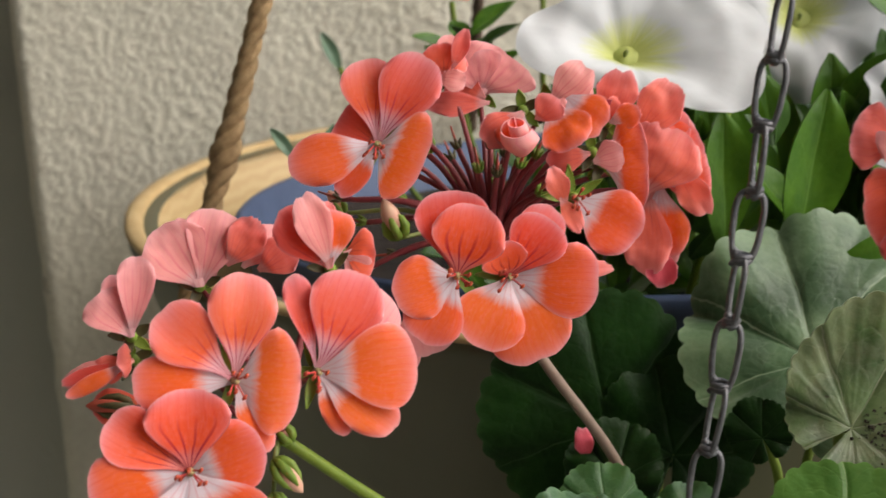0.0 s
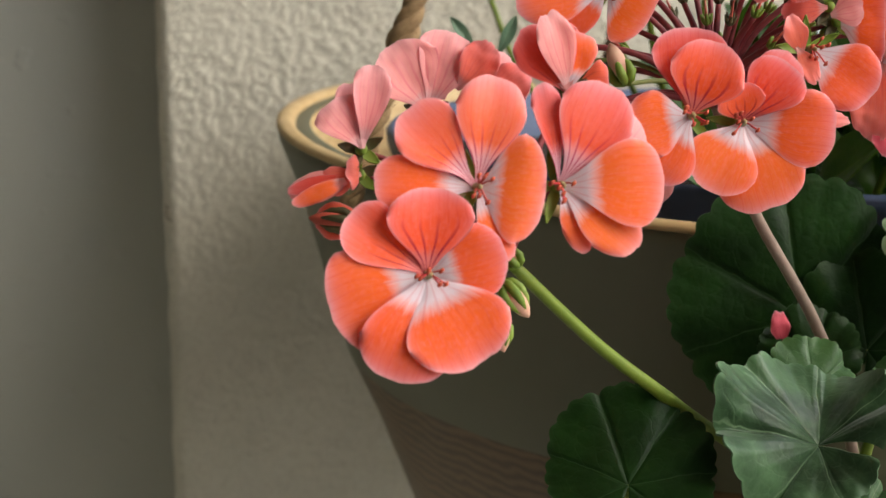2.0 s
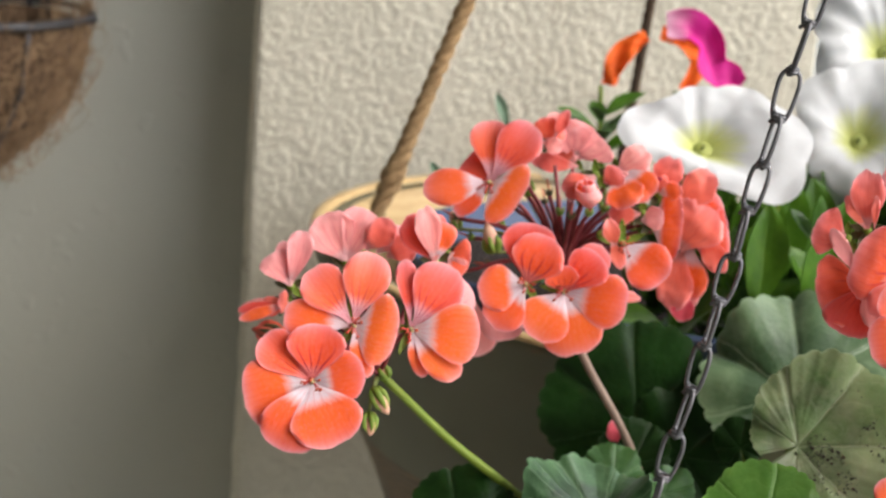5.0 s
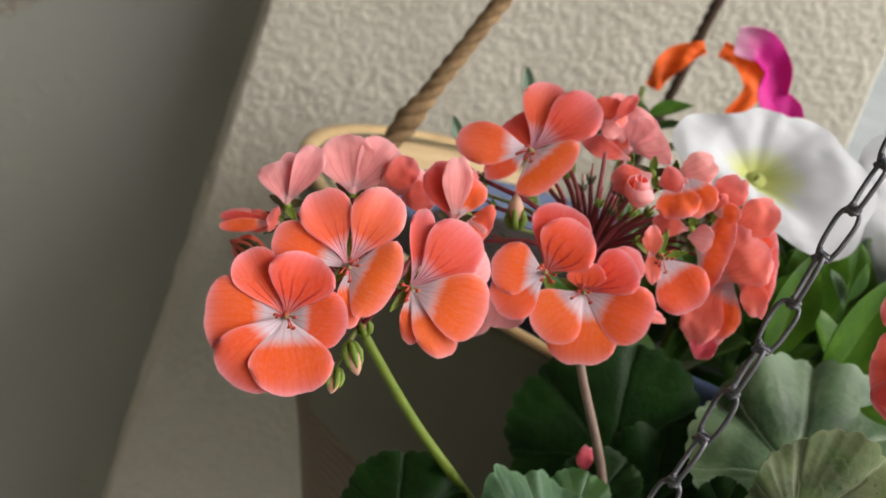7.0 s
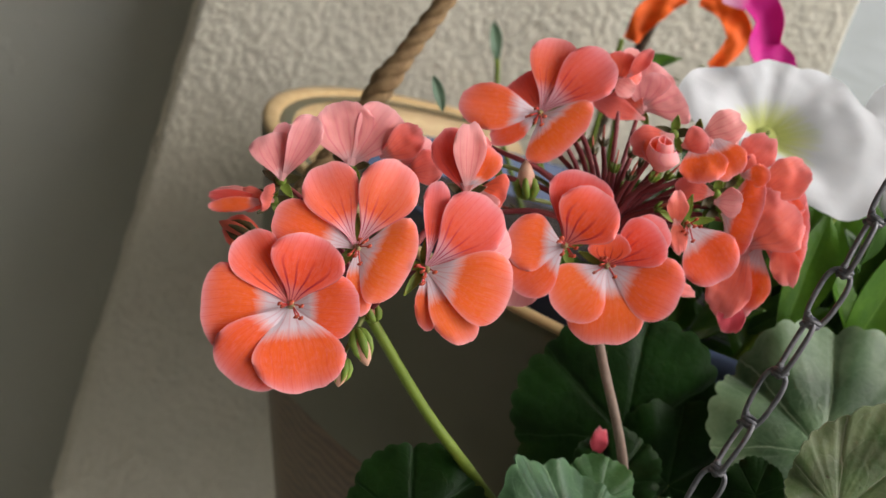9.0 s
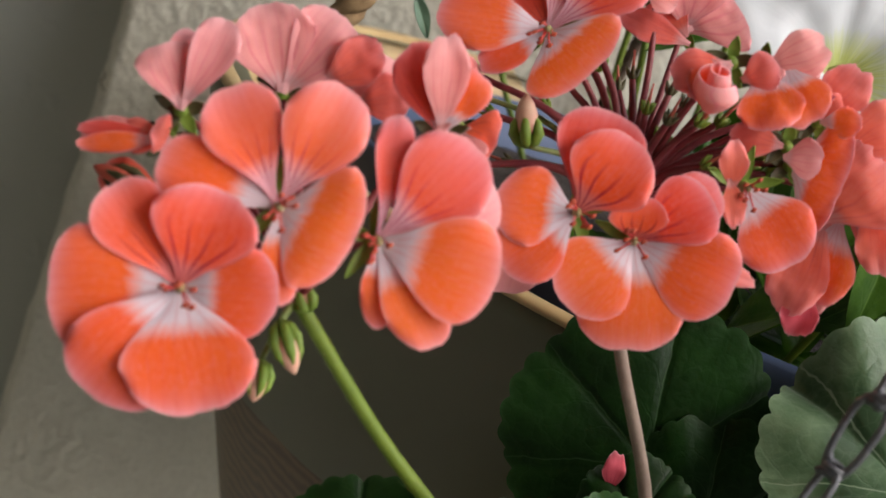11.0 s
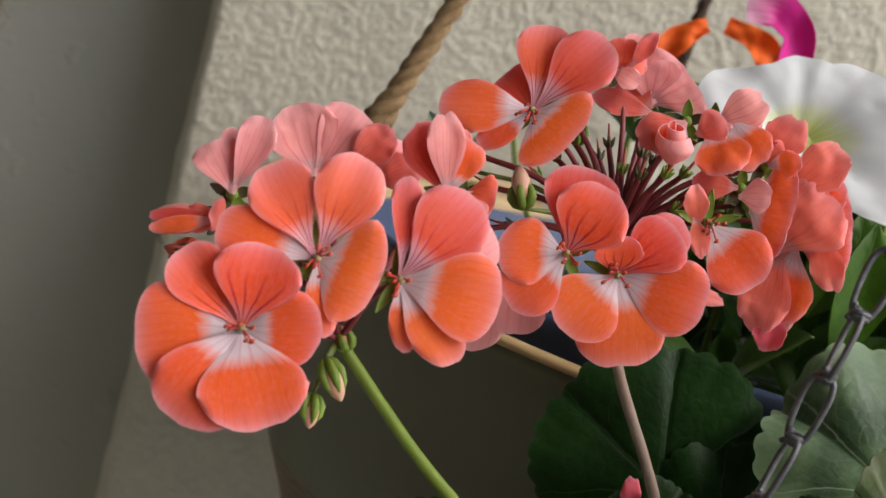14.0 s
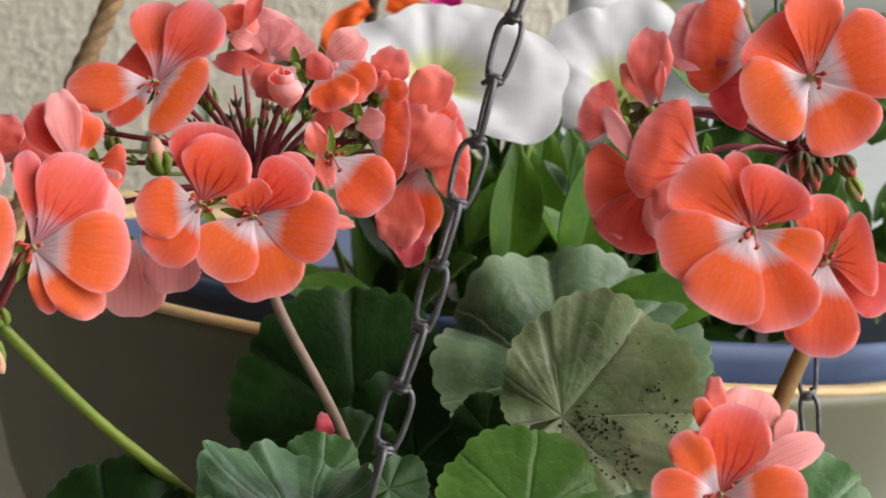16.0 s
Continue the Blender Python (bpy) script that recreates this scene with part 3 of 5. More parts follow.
def rope(name, ends, radius, material, label, knot=None):
    """Three strands laid round one another."""
    a, b = Vector(ends[0]), Vector(ends[1])
    d = (b - a).normalized()
    s = d.orthogonal().normalized()
    u = d.cross(s)
    holder = thing(name, label, "rope", at=a)
    n = int((b - a).length / 0.0016)
    for k in range(3):
        pts, radii = [], []
        for i in range(n + 1):
            t = i / n
            ang = (b - a).length * t / 0.021 * 2 * math.pi + k * 2 * math.pi / 3
            p = a.lerp(b, t)
            grow = 1.0 + 0.12 * noise.noise(p * 60)
            if knot:
                grow += 0.55 * math.exp(-((p - Vector(knot)).length / 0.007) ** 2)
            wob = Vector((noise.noise(p * 9), noise.noise(p * 9 + Vector((7, 0, 0))), 0)) * 0.0012
            pts.append(p + wob + (s * math.cos(ang) + u * math.sin(ang)) * radius * 0.52 * grow)
            radii.append(radius * 0.56 * grow)
        finish("strand", tube(bmesh.new(), pts, radius, 7, radii=radii), material, holder)
    bm = bmesh.new()
    rnd = random.Random(5)
    for _ in range(260):
        p = a.lerp(b, rnd.random())
        ang = rnd.random() * 6.28
        o = s * math.cos(ang) + u * math.sin(ang)
        q = p + o * radius * 1.02
        e = q + (o * rnd.uniform(0.2, 0.9) + d * rnd.uniform(-1, 1)) * rnd.uniform(0.002, 0.006)
        tube(bm, [q, q.lerp(e, 0.5) + d * 0.0004, e], 0.00009, 3, cap=False)
    tagged(finish("fray", bm, material, holder), kind="stuff")
    return holder


APEX = (0.107, 0.598, 1.84)
rope("jute_rope", [(-0.052, 0.502, 1.378), APEX], 0.0037, JUTE, "frayed twisted jute rope holding the glazed pot", knot=(-0.0357, 0.51, 1.432))
rope("shaded_rope", [(0.080, 0.785, 1.38), APEX], 0.0030, ROPE_DARK, "rope at the back of the glazed pot, coloured as shaded")
rope("jute_rope", [(0.304, 0.702, 1.38), APEX], 0.0037, JUTE, "frayed twisted jute rope holding the glazed pot")
bm = bmesh.new()
tube(bm, spline([APEX, (0.107, 0.598, 2.6)], 6), 0.004, 8)
hook = finish("hook_rod", bm, IRON)
tagged(hook, "grey iron rod that carries the hanging ropes", "hook")

fibre = finish("coir_strand", tube(bmesh.new(), spline([(-0.1423, 0.7905, 1.3196), (-0.1409, 0.7905, 1.3177), (-0.1422, 0.7905, 1.3151), (-0.1408, 0.7905, 1.3122), (-0.1386, 0.7905, 1.3112)], 5), 0.0004, 5), ROPE_DARK)
tagged(fibre, "dark curled coir strand stuck to the stuccoed pier", "fibre")


# ---- petunias ----
PET = thing("petunia", "white, magenta and orange petunias growing in the glazed pot", "plant", at=(0.107, 0.55, 1.375))


def blade(length, width, fold, droop, seed):
    """A pointed oval leaf that lies along +y."""
    bm = bmesh.new()
    rnd = random.Random(seed)
    ph = rnd.random() * 9
    rows = []
    nv, nu = 11, 7
    for i in range(nv):
        v = i / (nv - 1)
        hw = width / 2 * (math.sin(math.pi * min(1.0, v * 0.95 + 0.04) ** 1.1) ** 0.8)
        hw = max(hw, 0.0005) if i < nv - 1 else 0.0003
        row = []
        for j in range(nu):
            x = (j / (nu - 1) * 2 - 1)
            z = abs(x) * hw * fold - droop * length * v * v + 0.02 * length * math.sin(6 * v + ph + x * 2)
            row.append(Vector((x * hw, v * length, z)))
        rows.append(row)
    sheet(bm, rows, 0.0004, lambda i, j: (0.25 + 0.5 * j / (nu - 1), 0.15 + 0.8 * i / (nv - 1)))
    me = bpy.data.meshes.new("leaf")
    bm.to_mesh(me)
    bm.free()
    return me


_blades = []
for _k, (_l, _w) in enumerate(((0.034, 0.0150), (0.038, 0.0165), (0.030, 0.0135), (0.022, 0.0100))):
    for _m in (PETUNIA_LEAF, PETUNIA_LEAF_DARK):
        me = blade(_l, _w, 0.35, 0.12, _k)
        me.materials.append(_m)
        me.materials.append(LEAF_UNDER)
        _blades.append(me)


_young = blade(0.022, 0.0075, 0.5, 0.1, 31)
_young.materials.append(TEAL_LEAF)
_young.materials.append(LEAF_UNDER)
_blades.append(_young)


def petunia_leaf(base, direction, face, which, size=1.0):
    ob = new("leaf", _blades[which % len(_blades)])
    y = Vector(direction).normalized()
    z = (Vector(face) - y * Vector(face).dot(y)).normalized()
    x = y.cross(z)
    ob.parent = PET
    ob.matrix_parent_inverse = Matrix.Translation(-PET.location)
    ob.matrix_basis = Matrix.Translation(base) @ Matrix((x, y, z)).transposed().to_4x4() @ Matrix.Scale(size, 4)
    return ob


_rnd = random.Random(21)
for _ in range(120):
    x = _rnd.uniform(0.085, 0.24)
    y = _rnd.uniform(0.45, 0.62)
    if (x - 0.107) ** 2 + (y - 0.598) ** 2 > 0.0215:
        continue
    z = 1.372 + _rnd.uniform(0.0, 0.05)
    d = (_rnd.uniform(-0.5, 0.5), _rnd.uniform(-0.7, 0.3), _rnd.uniform(0.35, 1.0))
    petunia_leaf((x, y, z), d, (_rnd.uniform(-0.2, 0.8), -1, 1.0), _rnd.randrange(8), _rnd.uniform(0.75, 1.25))
for _ in range(60):
    x, y = _rnd.uniform(0.04, 0.22), _rnd.uniform(0.468, 0.53)
    if (x - 0.107) ** 2 + (y - 0.598) ** 2 > 0.0222:
        continue
    d = (_rnd.uniform(-1, 1), _rnd.uniform(-0.9, 0.2), _rnd.uniform(0.0, 0.6))
    petunia_leaf((x, y, 1.374 + _rnd.uniform(0, 0.012)), d, (0, -0.4, 1), _rnd.randrange(8), _rnd.uniform(0.45, 0.9))
# the large leaves that stand up in front
for base, direction, which, size in (
        ((0.127, 0.462, 1.410), (0.12, 0.0, 1), 2, 1.15), ((0.118, 0.440, 1.405), (0.05, -0.1, 1), 2, 1.1),
        ((0.134, 0.420, 1.408), (0.25, -0.1, 1), 2, 1.25), ((0.158, 0.462, 1.412), (0.1, 0, 1), 2, 1.2),
        ((0.146, 0.470, 1.412), (-0.1, 0, 1), 0, 1.2), ((0.112, 0.470, 1.400), (-0.3, -0.1, 1), 3, 1.2),
        ((0.100, 0.480, 1.400), (-0.15, 0, 1), 1, 1.0), ((0.138, 0.405, 1.402), (1, -0.2, 0.25), 2, 1.1),
        ((0.140, 0.486, 1.410), (0.1, 0, 1), 0, 1.1), ((0.128, 0.480, 1.405), (-0.05, 0, 1), 2, 1.1),
        ((0.172, 0.450, 1.395), (0.3, -0.2, 1), 2, 1.2), ((0.070, 0.455, 1.392), (-0.7, -0.5, 0.3), 1, 0.9),
        ((0.084, 0.452, 1.390), (-0.9, -0.3, 0.25), 0, 1.0), ((0.185, 0.47, 1.40), (0.2, 0, 1), 4, 1.2)):
    petunia_leaf(base, direction, (0.25, -1, 0.6), which, size)
for _ in range(120):
    x, y = _rnd.uniform(0.092, 0.215), _rnd.uniform(0.446, 0.51)
    petunia_leaf((x, y, 1.388 + _rnd.uniform(0, 0.055) * min(1, (x - 0.07) / 0.05)), (_rnd.uniform(-0.6, 0.8), _rnd.uniform(-0.5, 0.1), _rnd.uniform(0.5, 1)),
                 (_rnd.uniform(0.1, 0.9), -1, _rnd.uniform(0.6, 1.3)), _rnd.randrange(8), _rnd.uniform(0.5, 0.85))
for _ in range(110):
    x, y = _rnd.uniform(0.185, 0.272), _rnd.uniform(0.44, 0.52)
    petunia_leaf((x, y, 1.392 + _rnd.uniform(0, 0.085)), (_rnd.uniform(-0.6, 0.8), _rnd.uniform(-0.5, 0.1), _rnd.uniform(0.4, 1)),
                 (_rnd.uniform(-0.3, 0.6), -1, _rnd.uniform(0.4, 1.0)), _rnd.randrange(8), _rnd.uniform(0.6, 0.95))
for base, direction, size in (((0.0135, 0.6950, 1.4290), (-0.38, 0, 1), 0.85), ((-0.0100, 0.511, 1.428), (-0.5, 0, 0.8), 0.6), ((-0.002, 0.505, 1.428), (0.4, 0, 0.8), 0.6)):
    petunia_leaf(base, direction, (0.2, -1, 0.3), len(_blades) - 1, size)


def corolla(name, centre, facing, radius, material, seed, label, depth=0.5, wave=0.12, lobes=None):
    """A wide trumpet: five fused, wavy lobes round a narrow throat and its tube. lobes: angle in degrees, reach and droop of each."""
    bm = bmesh.new()
    z = Vector(facing).normalized()
    x = Vector((0, 0, 1)).cross(z).normalized()
    y = z.cross(x)
    rnd = random.Random(seed)
    ph = [rnd.random() * 6.28 for _ in range(4)]
    lobes = lobes or [(72 * k + rnd.uniform(-8, 8), rnd.uniform(0.92, 1.1), rnd.uniform(0.05, 0.3)) for k in range(5)]
    nr, na = 20, 90
    rows = []
    for i in range(nr):
        v = i / (nr - 1)
        row = []
        for j in range(na):
            a = 2 * math.pi * j / na
            wts = [(math.exp(-(((math.degrees(a) - la + 180) % 360 - 180) / 30) ** 2), reach, droop) for la, reach, droop in lobes]
            total = sum(w for w, _, _ in wts) + 1e-6
            reach = sum(w * q for w, q, _ in wts) / total
            droop = sum(w * q for w, _, q in wts) / total
            near = min(abs((math.degrees(a) - la + 180) % 360 - 180) for la, _, _ in lobes) / 36
            edge = reach * (1 - 0.17 * min(near, 1.3) ** 1.3)
            r = radius * (0.06 + (edge - 0.06) * (v ** 0.9))
            h = -depth * radius * (1 - v) ** 2.4
            h += wave * radius * v * v * (math.sin(3 * a + ph[0]) * 0.5 + math.sin(7 * a + ph[1]) * 0.45 + math.sin(15 * a + ph[2]) * 0.3)
            h -= droop * radius * v ** 2.6
            h -= 0.03 * radius * max(0.0, near - 0.45) * v
            p = Vector(centre) + x * (r * math.cos(a)) + y * (r * math.sin(a)) + z * h
            p += z * (noise.noise(p * 45 + Vector((seed, 0, 0))) * 0.0014 + noise.noise(p * 130 + Vector((0, seed, 0))) * 0.0014 + noise.noise(p * 320) * 0.0003) * v
            row.append(p)
        rows.append(row)
    sheet(bm, rows, 0.0004, lambda i, j: (j / na, i / (nr - 1)), closed=True)
    ob = finish(name, bm, [material, material], PET, label)
    bm = bmesh.new()
    tail = Vector(centre) - z * radius * (depth + 0.75) + Vector((0, 0, -0.3 * radius))
    tube(bm, spline([Vector(centre) - z * radius * depth * 0.9, Vector(centre) - z * radius * (depth + 0.4), tail], 5), 0.003, 9,
         radii=[0.07 * radius + 0.0006 * k ** 0.5 for k in range(11)][::-1])
    finish("flower_tube", bm, material, ob)
    bm = bmesh.new()
    p = Vector(centre) - z * radius * depth * 0.72
    tube(bm, [p - z * 0.004, p, p + z * 0.0008], 0.0009, 6, radii=[0.0005, 0.0008, 0.0005])
    finish("pistil", bm, PEDICEL_GREEN, ob)
    root = Vector((max(-0.0, min(0.2, tail.x)), min(0.66, max(0.47, tail.y + 0.03)), 1.374))
    finish("stalk", tube(bmesh.new(), spline([tail, tail.lerp(root, 0.5) + Vector((0, 0.01, 0.01)), root], 6), 0.0013, 7), STEM["green"], PET)
    return ob


corolla("white_flower", (0.0915, 0.4400, 1.4715), (0.0, -0.80, 0.60), 0.037, WHITE_FLOWER, 3, "large white petunia with a yellow-green throat", 0.36, 0.03,
        [(182, 0.95, 0.0), (112, 0.58, 0.0), (52, 0.72, 0.0), (6, 1.12, 0.0), (-33, 1.18, 0.04), (-80, 0.52, 0.1), (-125, 0.45, 0.15)])
corolla("white_flower", (0.1600, 0.4900, 1.4720), (-0.12, -0.80, 0.58), 0.036, WHITE_FLOWER, 8, "large white petunia with a yellow-green throat", 0.4, 0.04,
        [(5, 1.0, 0.1), (75, 1.0, 0.05), (140, 0.9, 0.05), (204, 0.8, 0.22), (268, 0.9, 0.35)])
corolla("white_flower", (0.1720, 0.515, 1.5050), (-0.1, -0.9, 0.4), 0.034, WHITE_FLOWER, 12, "large white petunia with a yellow-green throat", 0.45, 0.15)
corolla("white_flower", (0.1850, 0.450, 1.4400), (0.3, -0.9, 0.3), 0.022, WHITE_FLOWER, 23, "white petunia half hidden by leaves", 0.5, 0.15)


def ribbon(name, points, width, face, material, label, twist=0.0, curl=0.3):
    """A limp strip of petal along the points."""
    pts = spline(points, 7)
    n = len(pts)
    rows = []
    for i, p in enumerate(pts):
        t = i / (n - 1)
        d = (pts[min(i + 1, n - 1)] - pts[max(i - 1, 0)]).normalized()
        f = (Vector(face) - d * Vector(face).dot(d)).normalized()
        s = d.cross(f)
        a = twist * t
        s, f = s * math.cos(a) + f * math.sin(a), f * math.cos(a) - s * math.sin(a)
        hw = width / 2 * (0.35 + 0.65 * math.sin(math.pi * (0.12 + 0.8 * t)) ** 0.6) * (1 + 0.15 * math.sin(9 * t + width * 900))
        rows.append([p + s * hw * u + f * (curl * hw * u * u + 0.0014 * math.sin(11 * t + 3 * u) + 0.0005 * math.sin(27 * t - 4 * u)) for u in (-1, -0.6, -0.2, 0.2, 0.6, 1)])
    bm = bmesh.new()
    sheet(bm, rows, 0.0004, lambda i, j: (j / 5, 0.2 + 0.8 * i / (n - 1)))
    return finish(name, bm, [material, material], PET, label)


ribbon("orange_flower", [(0.0625, 0.6322, 1.4638), (0.0647, 0.6342, 1.4724), (0.0714, 0.6368, 1.4833), (0.0794, 0.6379, 1.4887)], 0.0105, (-0.3, -1, 0), ORANGE_FLOWER, "limp orange petunia flower", 0.3)
ribbon("orange_flower", [(0.0865, 0.6384, 1.4911), (0.1000, 0.6373, 1.4881), (0.1067, 0.6348, 1.4785), (0.1000, 0.6314, 1.4639)], 0.0105, (0.4, -1, 0), ORANGE_FLOWER, "limp orange petunia flower", -0.4)
ribbon("orange_flower", [(0.1185, 0.4517, 1.4640), (0.1200, 0.4517, 1.4590), (0.1218, 0.4506, 1.4535), (0.1236, 0.4500, 1.4480)], 0.0042, (0.3, -1, 0), ORANGE_FLOWER, "limp orange petunia flower", 0.5)
ribbon("magenta_flower", [(0.0836, 0.5788, 1.4999), (0.0956, 0.5787, 1.5007), (0.1033, 0.5767, 1.4932), (0.1050, 0.5742, 1.4830), (0.1128, 0.5729, 1.4786), (0.1191, 0.5718, 1.4748)], 0.0150, (0, -1, 0.2), MAGENTA_FLOWER, "limp bright magenta petunia flower", 0.5, 0.5)
for ends in ([(0.0135, 0.6950, 1.4300), (0.0250, 0.6850, 1.4000), (0.0450, 0.6600, 1.3720)], [(0.0587, 0.6321, 1.4633), (0.0650, 0.6300, 1.4000), (0.0900, 0.5900, 1.3720)], [(0.0961, 0.6312, 1.4634), (0.0950, 0.6300, 1.4100), (0.1000, 0.5900, 1.3720)],
             [(0.1142, 0.5718, 1.4746), (0.1150, 0.5600, 1.4200), (0.1100, 0.5500, 1.3720)], [(0.1236, 0.4500, 1.4485), (0.1200, 0.4600, 1.4100), (0.1150, 0.4800, 1.3720)], [(0.0579, 0.5668, 1.4447), (0.0650, 0.5700, 1.4100), (0.0800, 0.5750, 1.3720)]):
    finish("stalk", tube(bmesh.new(), spline(ends, 6), 0.0013, 7), STEM["green"], PET)
for k in range(9):
    a = k * 2.4
    petunia_leaf((0.0575 + 0.001 * math.cos(a), 0.567 + 0.001 * math.sin(a), 1.440 + 0.0022 * k), (math.cos(a), math.sin(a), 0.7), (0, -0.3, 1), k % 4 + 2, 0.6)


# ---- chains ----
def link_mesh(pitch, width, wire):
    """One wire link: a long eye whose lower end is wound twice about the link below."""
    bm = bmesh.new()
    half, run = width / 2 - wire, pitch / 2 + wire * 0.9
    pts = []
    for k in range(40):
        a = 2 * math.pi * k / 40
        ca, sa = math.cos(a), math.sin(a)
        pts.append((half * math.copysign(abs(ca) ** 0.7, ca) * (0.80 + 0.20 * (sa > 0) * sa + 0.12 * (sa < 0) * sa), 0.0, run * math.copysign(abs(sa) ** 0.8, sa)))
    tube(bm, pts, wire, 8, closed=True)
    coil = []
    for k in range(26):
        a = k / 25 * 2.1 * 2 * math.pi
        coil.append((math.cos(a) * wire * 2.5, math.sin(a) * wire * 2.0, -pitch / 2 + wire * 0.9 + (k / 25 - 0.5) * wire * 2.9))
    tube(bm, coil, wire * 0.95, 8)
    tube(bm, [coil[-1], (coil[-1][0] + wire * 0.9, coil[-1][1] - wire * 1.6, coil[-1][2] + wire * 0.8)], wire * 0.95, 8)
    tube(bm, [coil[0], (coil[0][0] + wire * 0.4, coil[0][1] + wire * 1.5, coil[0][2] - wire * 0.9)], wire * 0.9, 8)
    me = bpy.data.meshes.new("link")
    bm.to_mesh(me)
    bm.free()
    me.materials.append(IRON)
    me.polygons.foreach_set("use_smooth", [True] * len(me.polygons))
    return me


PITCH = 0.0146
LINK = link_mesh(PITCH, 0.0090, 0.00072)


def chain(through_point, direction, z_from, z_to, turn, label):
    p, d = Vector(through_point), Vector(direction).normalized()
    holder = thing("chain", label, "chain", "basket chains", at=p)
    step = PITCH
    k0 = math.floor((z_from - p.z) / (d.z * step))
    k1 = math.ceil((z_to - p.z) / (d.z * step))
    base = d.to_track_quat("Z", "Y").to_matrix().to_4x4()
    for k in range(k0, k1 + 1):
        ob = new("link", LINK)
        ob.parent = holder
        ob.matrix_parent_inverse = Matrix.Translation(-p)
        ob.matrix_basis = Matrix.Translation(p + d * step * k) @ base @ pose(0, 0, 0, 3 * math.sin(k * 2.3), 4 * math.sin(k * 3.1), turn + (24 if k % 2 else -34) + 14 * math.sin(k * 1.7))
    return holder


chain((0.0832, 0.2990, 1.4340), (0.0116, 0.004, 0.0569), 1.235, 1.78, 20, "weathered grey wire chain of wound links, hanging taut")
chain((0.2030, 0.3830, 1.3793), (-0.010, 0.002, 0.0569), 1.235, 1.78, 80, "weathered grey wire chain of wound links, hanging taut")
chain((0.115, 0.520, 1.300), (0.004, -0.050, 0.140), 1.235, 1.36, 10, "weathered grey wire chain of wound links, hanging taut")


# ---- coir baskets ----
def coir_basket(name, label, centre, radius, seed, flat=False, fibres=1500):
    holder = thing(name, label, "hanging basket", at=centre)
    c = Vector(centre)
    rnd = random.Random(seed)
    bm = bmesh.new()

    def place(a, e, extra=0.0):
        d = Vector((math.cos(a) * math.cos(e), math.sin(a) * math.cos(e), -math.sin(e)))
        r = radius * (0.955 + 0.03 * noise.noise(d * 5) + 0.02 * noise.noise(d * 17)) + extra
        p = Vector((d.x * r, d.y * r, d.z * r * 0.92))
        if flat:
            p.y = min(p.y, radius * 0.8)
        return p

    na, ne = 64, 18
    rings = [[bm.verts.new(c + place(2 * math.pi * j / na, math.pi / 2 * i / ne * 0.999)) for j in range(na)] for i in range(ne + 1)]
    inner = [bm.verts.new(c + place(2 * math.pi * j / na, 0) * 0.92) for j in range(na)]
    floor_ = [bm.verts.new(c + place(2 * math.pi * j / na, 0) * 0.86 + Vector((0, 0, -0.03))) for j in range(na)]
    allr = [floor_, inner] + rings
    for i in range(len(allr) - 1):
        for j in range(na):
            bm.faces.new((allr[i][j], allr[i][(j + 1) % na], allr[i + 1][(j + 1) % na], allr[i + 1][j]))
    finish("coir_liner", bm, COIR, holder, "matted brown coir lining")
    bm = bmesh.new()
    bm.faces.new([bm.verts.new(c + place(2 * math.pi * j / na, 0) * 0.88 + Vector((0, 0, -0.02))) for j in range(na)])
    finish("soil", bm, SOIL, holder)
    bm = bmesh.new()
    tube(bm, [c + place(2 * math.pi * j / 72, 0, 0.006) + Vector((0, 0, 0.004)) for j in range(72)], 0.0026, 8, closed=True)
    finish("rim_wire", bm, BLACK_WIRE, holder)
    for k in range(8):
        a = 2 * math.pi * (k + 0.35) / 8
        bm = bmesh.new()
        tube(bm, [c + place(a, math.pi / 2 * t / 14, 0.003) + (Vector((0, 0, 0.004)) if t == 0 else Vector()) for t in range(14)], 0.0018, 7)
        finish("rib_wire", bm, BLACK_WIRE, holder)
    bm = bmesh.new()
    for _ in range(fibres):
        a, e = rnd.random() * 6.283, rnd.random() ** 1.3 * 1.35
        if flat and math.sin(a) > 0.55:
            continue
        p = place(a, e, 0.001)
        n_ = p.normalized()
        t1 = n_.orthogonal().normalized()
        t1.rotate(Matrix.Rotation(rnd.random() * 6.28, 3, n_))
        ln = rnd.uniform(0.012, 0.045)
        bend = rnd.uniform(-0.4, 0.4)
        t2 = n_.cross(t1)
        lift = rnd.uniform(0.0, 0.004) if rnd.random() < 0.93 else rnd.uniform(0.006, 0.02)
        pts = [c + p, c + p + t1 * ln * 0.35 + n_ * lift + t2 * bend * ln * 0.15, c + p + t1 * ln * 0.7 + n_ * lift * 0.9 + t2 * bend * ln * 0.45, c + p + t1 * ln + n_ * (lift * 0.6 - 0.001) + t2 * bend * ln]
        tube(bm, pts, rnd.uniform(0.00014, 0.00036), 3, cap=False)
    tagged(finish("coir_fuzz", bm, COIR_FIBRE, holder), kind="stuff")
    return holder


coir_basket("wall_basket", "coir-lined black wire basket with loose fibres, hung on the set-back wall", (-0.354, 0.768, 1.4560), 0.115, 4, flat=True, fibres=5200)
coir_basket("hanging_basket", "coir-lined black wire basket hung on chains", (0.115, 0.395, 1.235), 0.13, 9, fibres=500)


# ---- the geranium ----
GER = thing("geranium", "coral-orange zonal geranium in bloom with scalloped leaves, in a hanging basket", "plant", at=(0.115, 0.395, 1.215))
_count = [0]


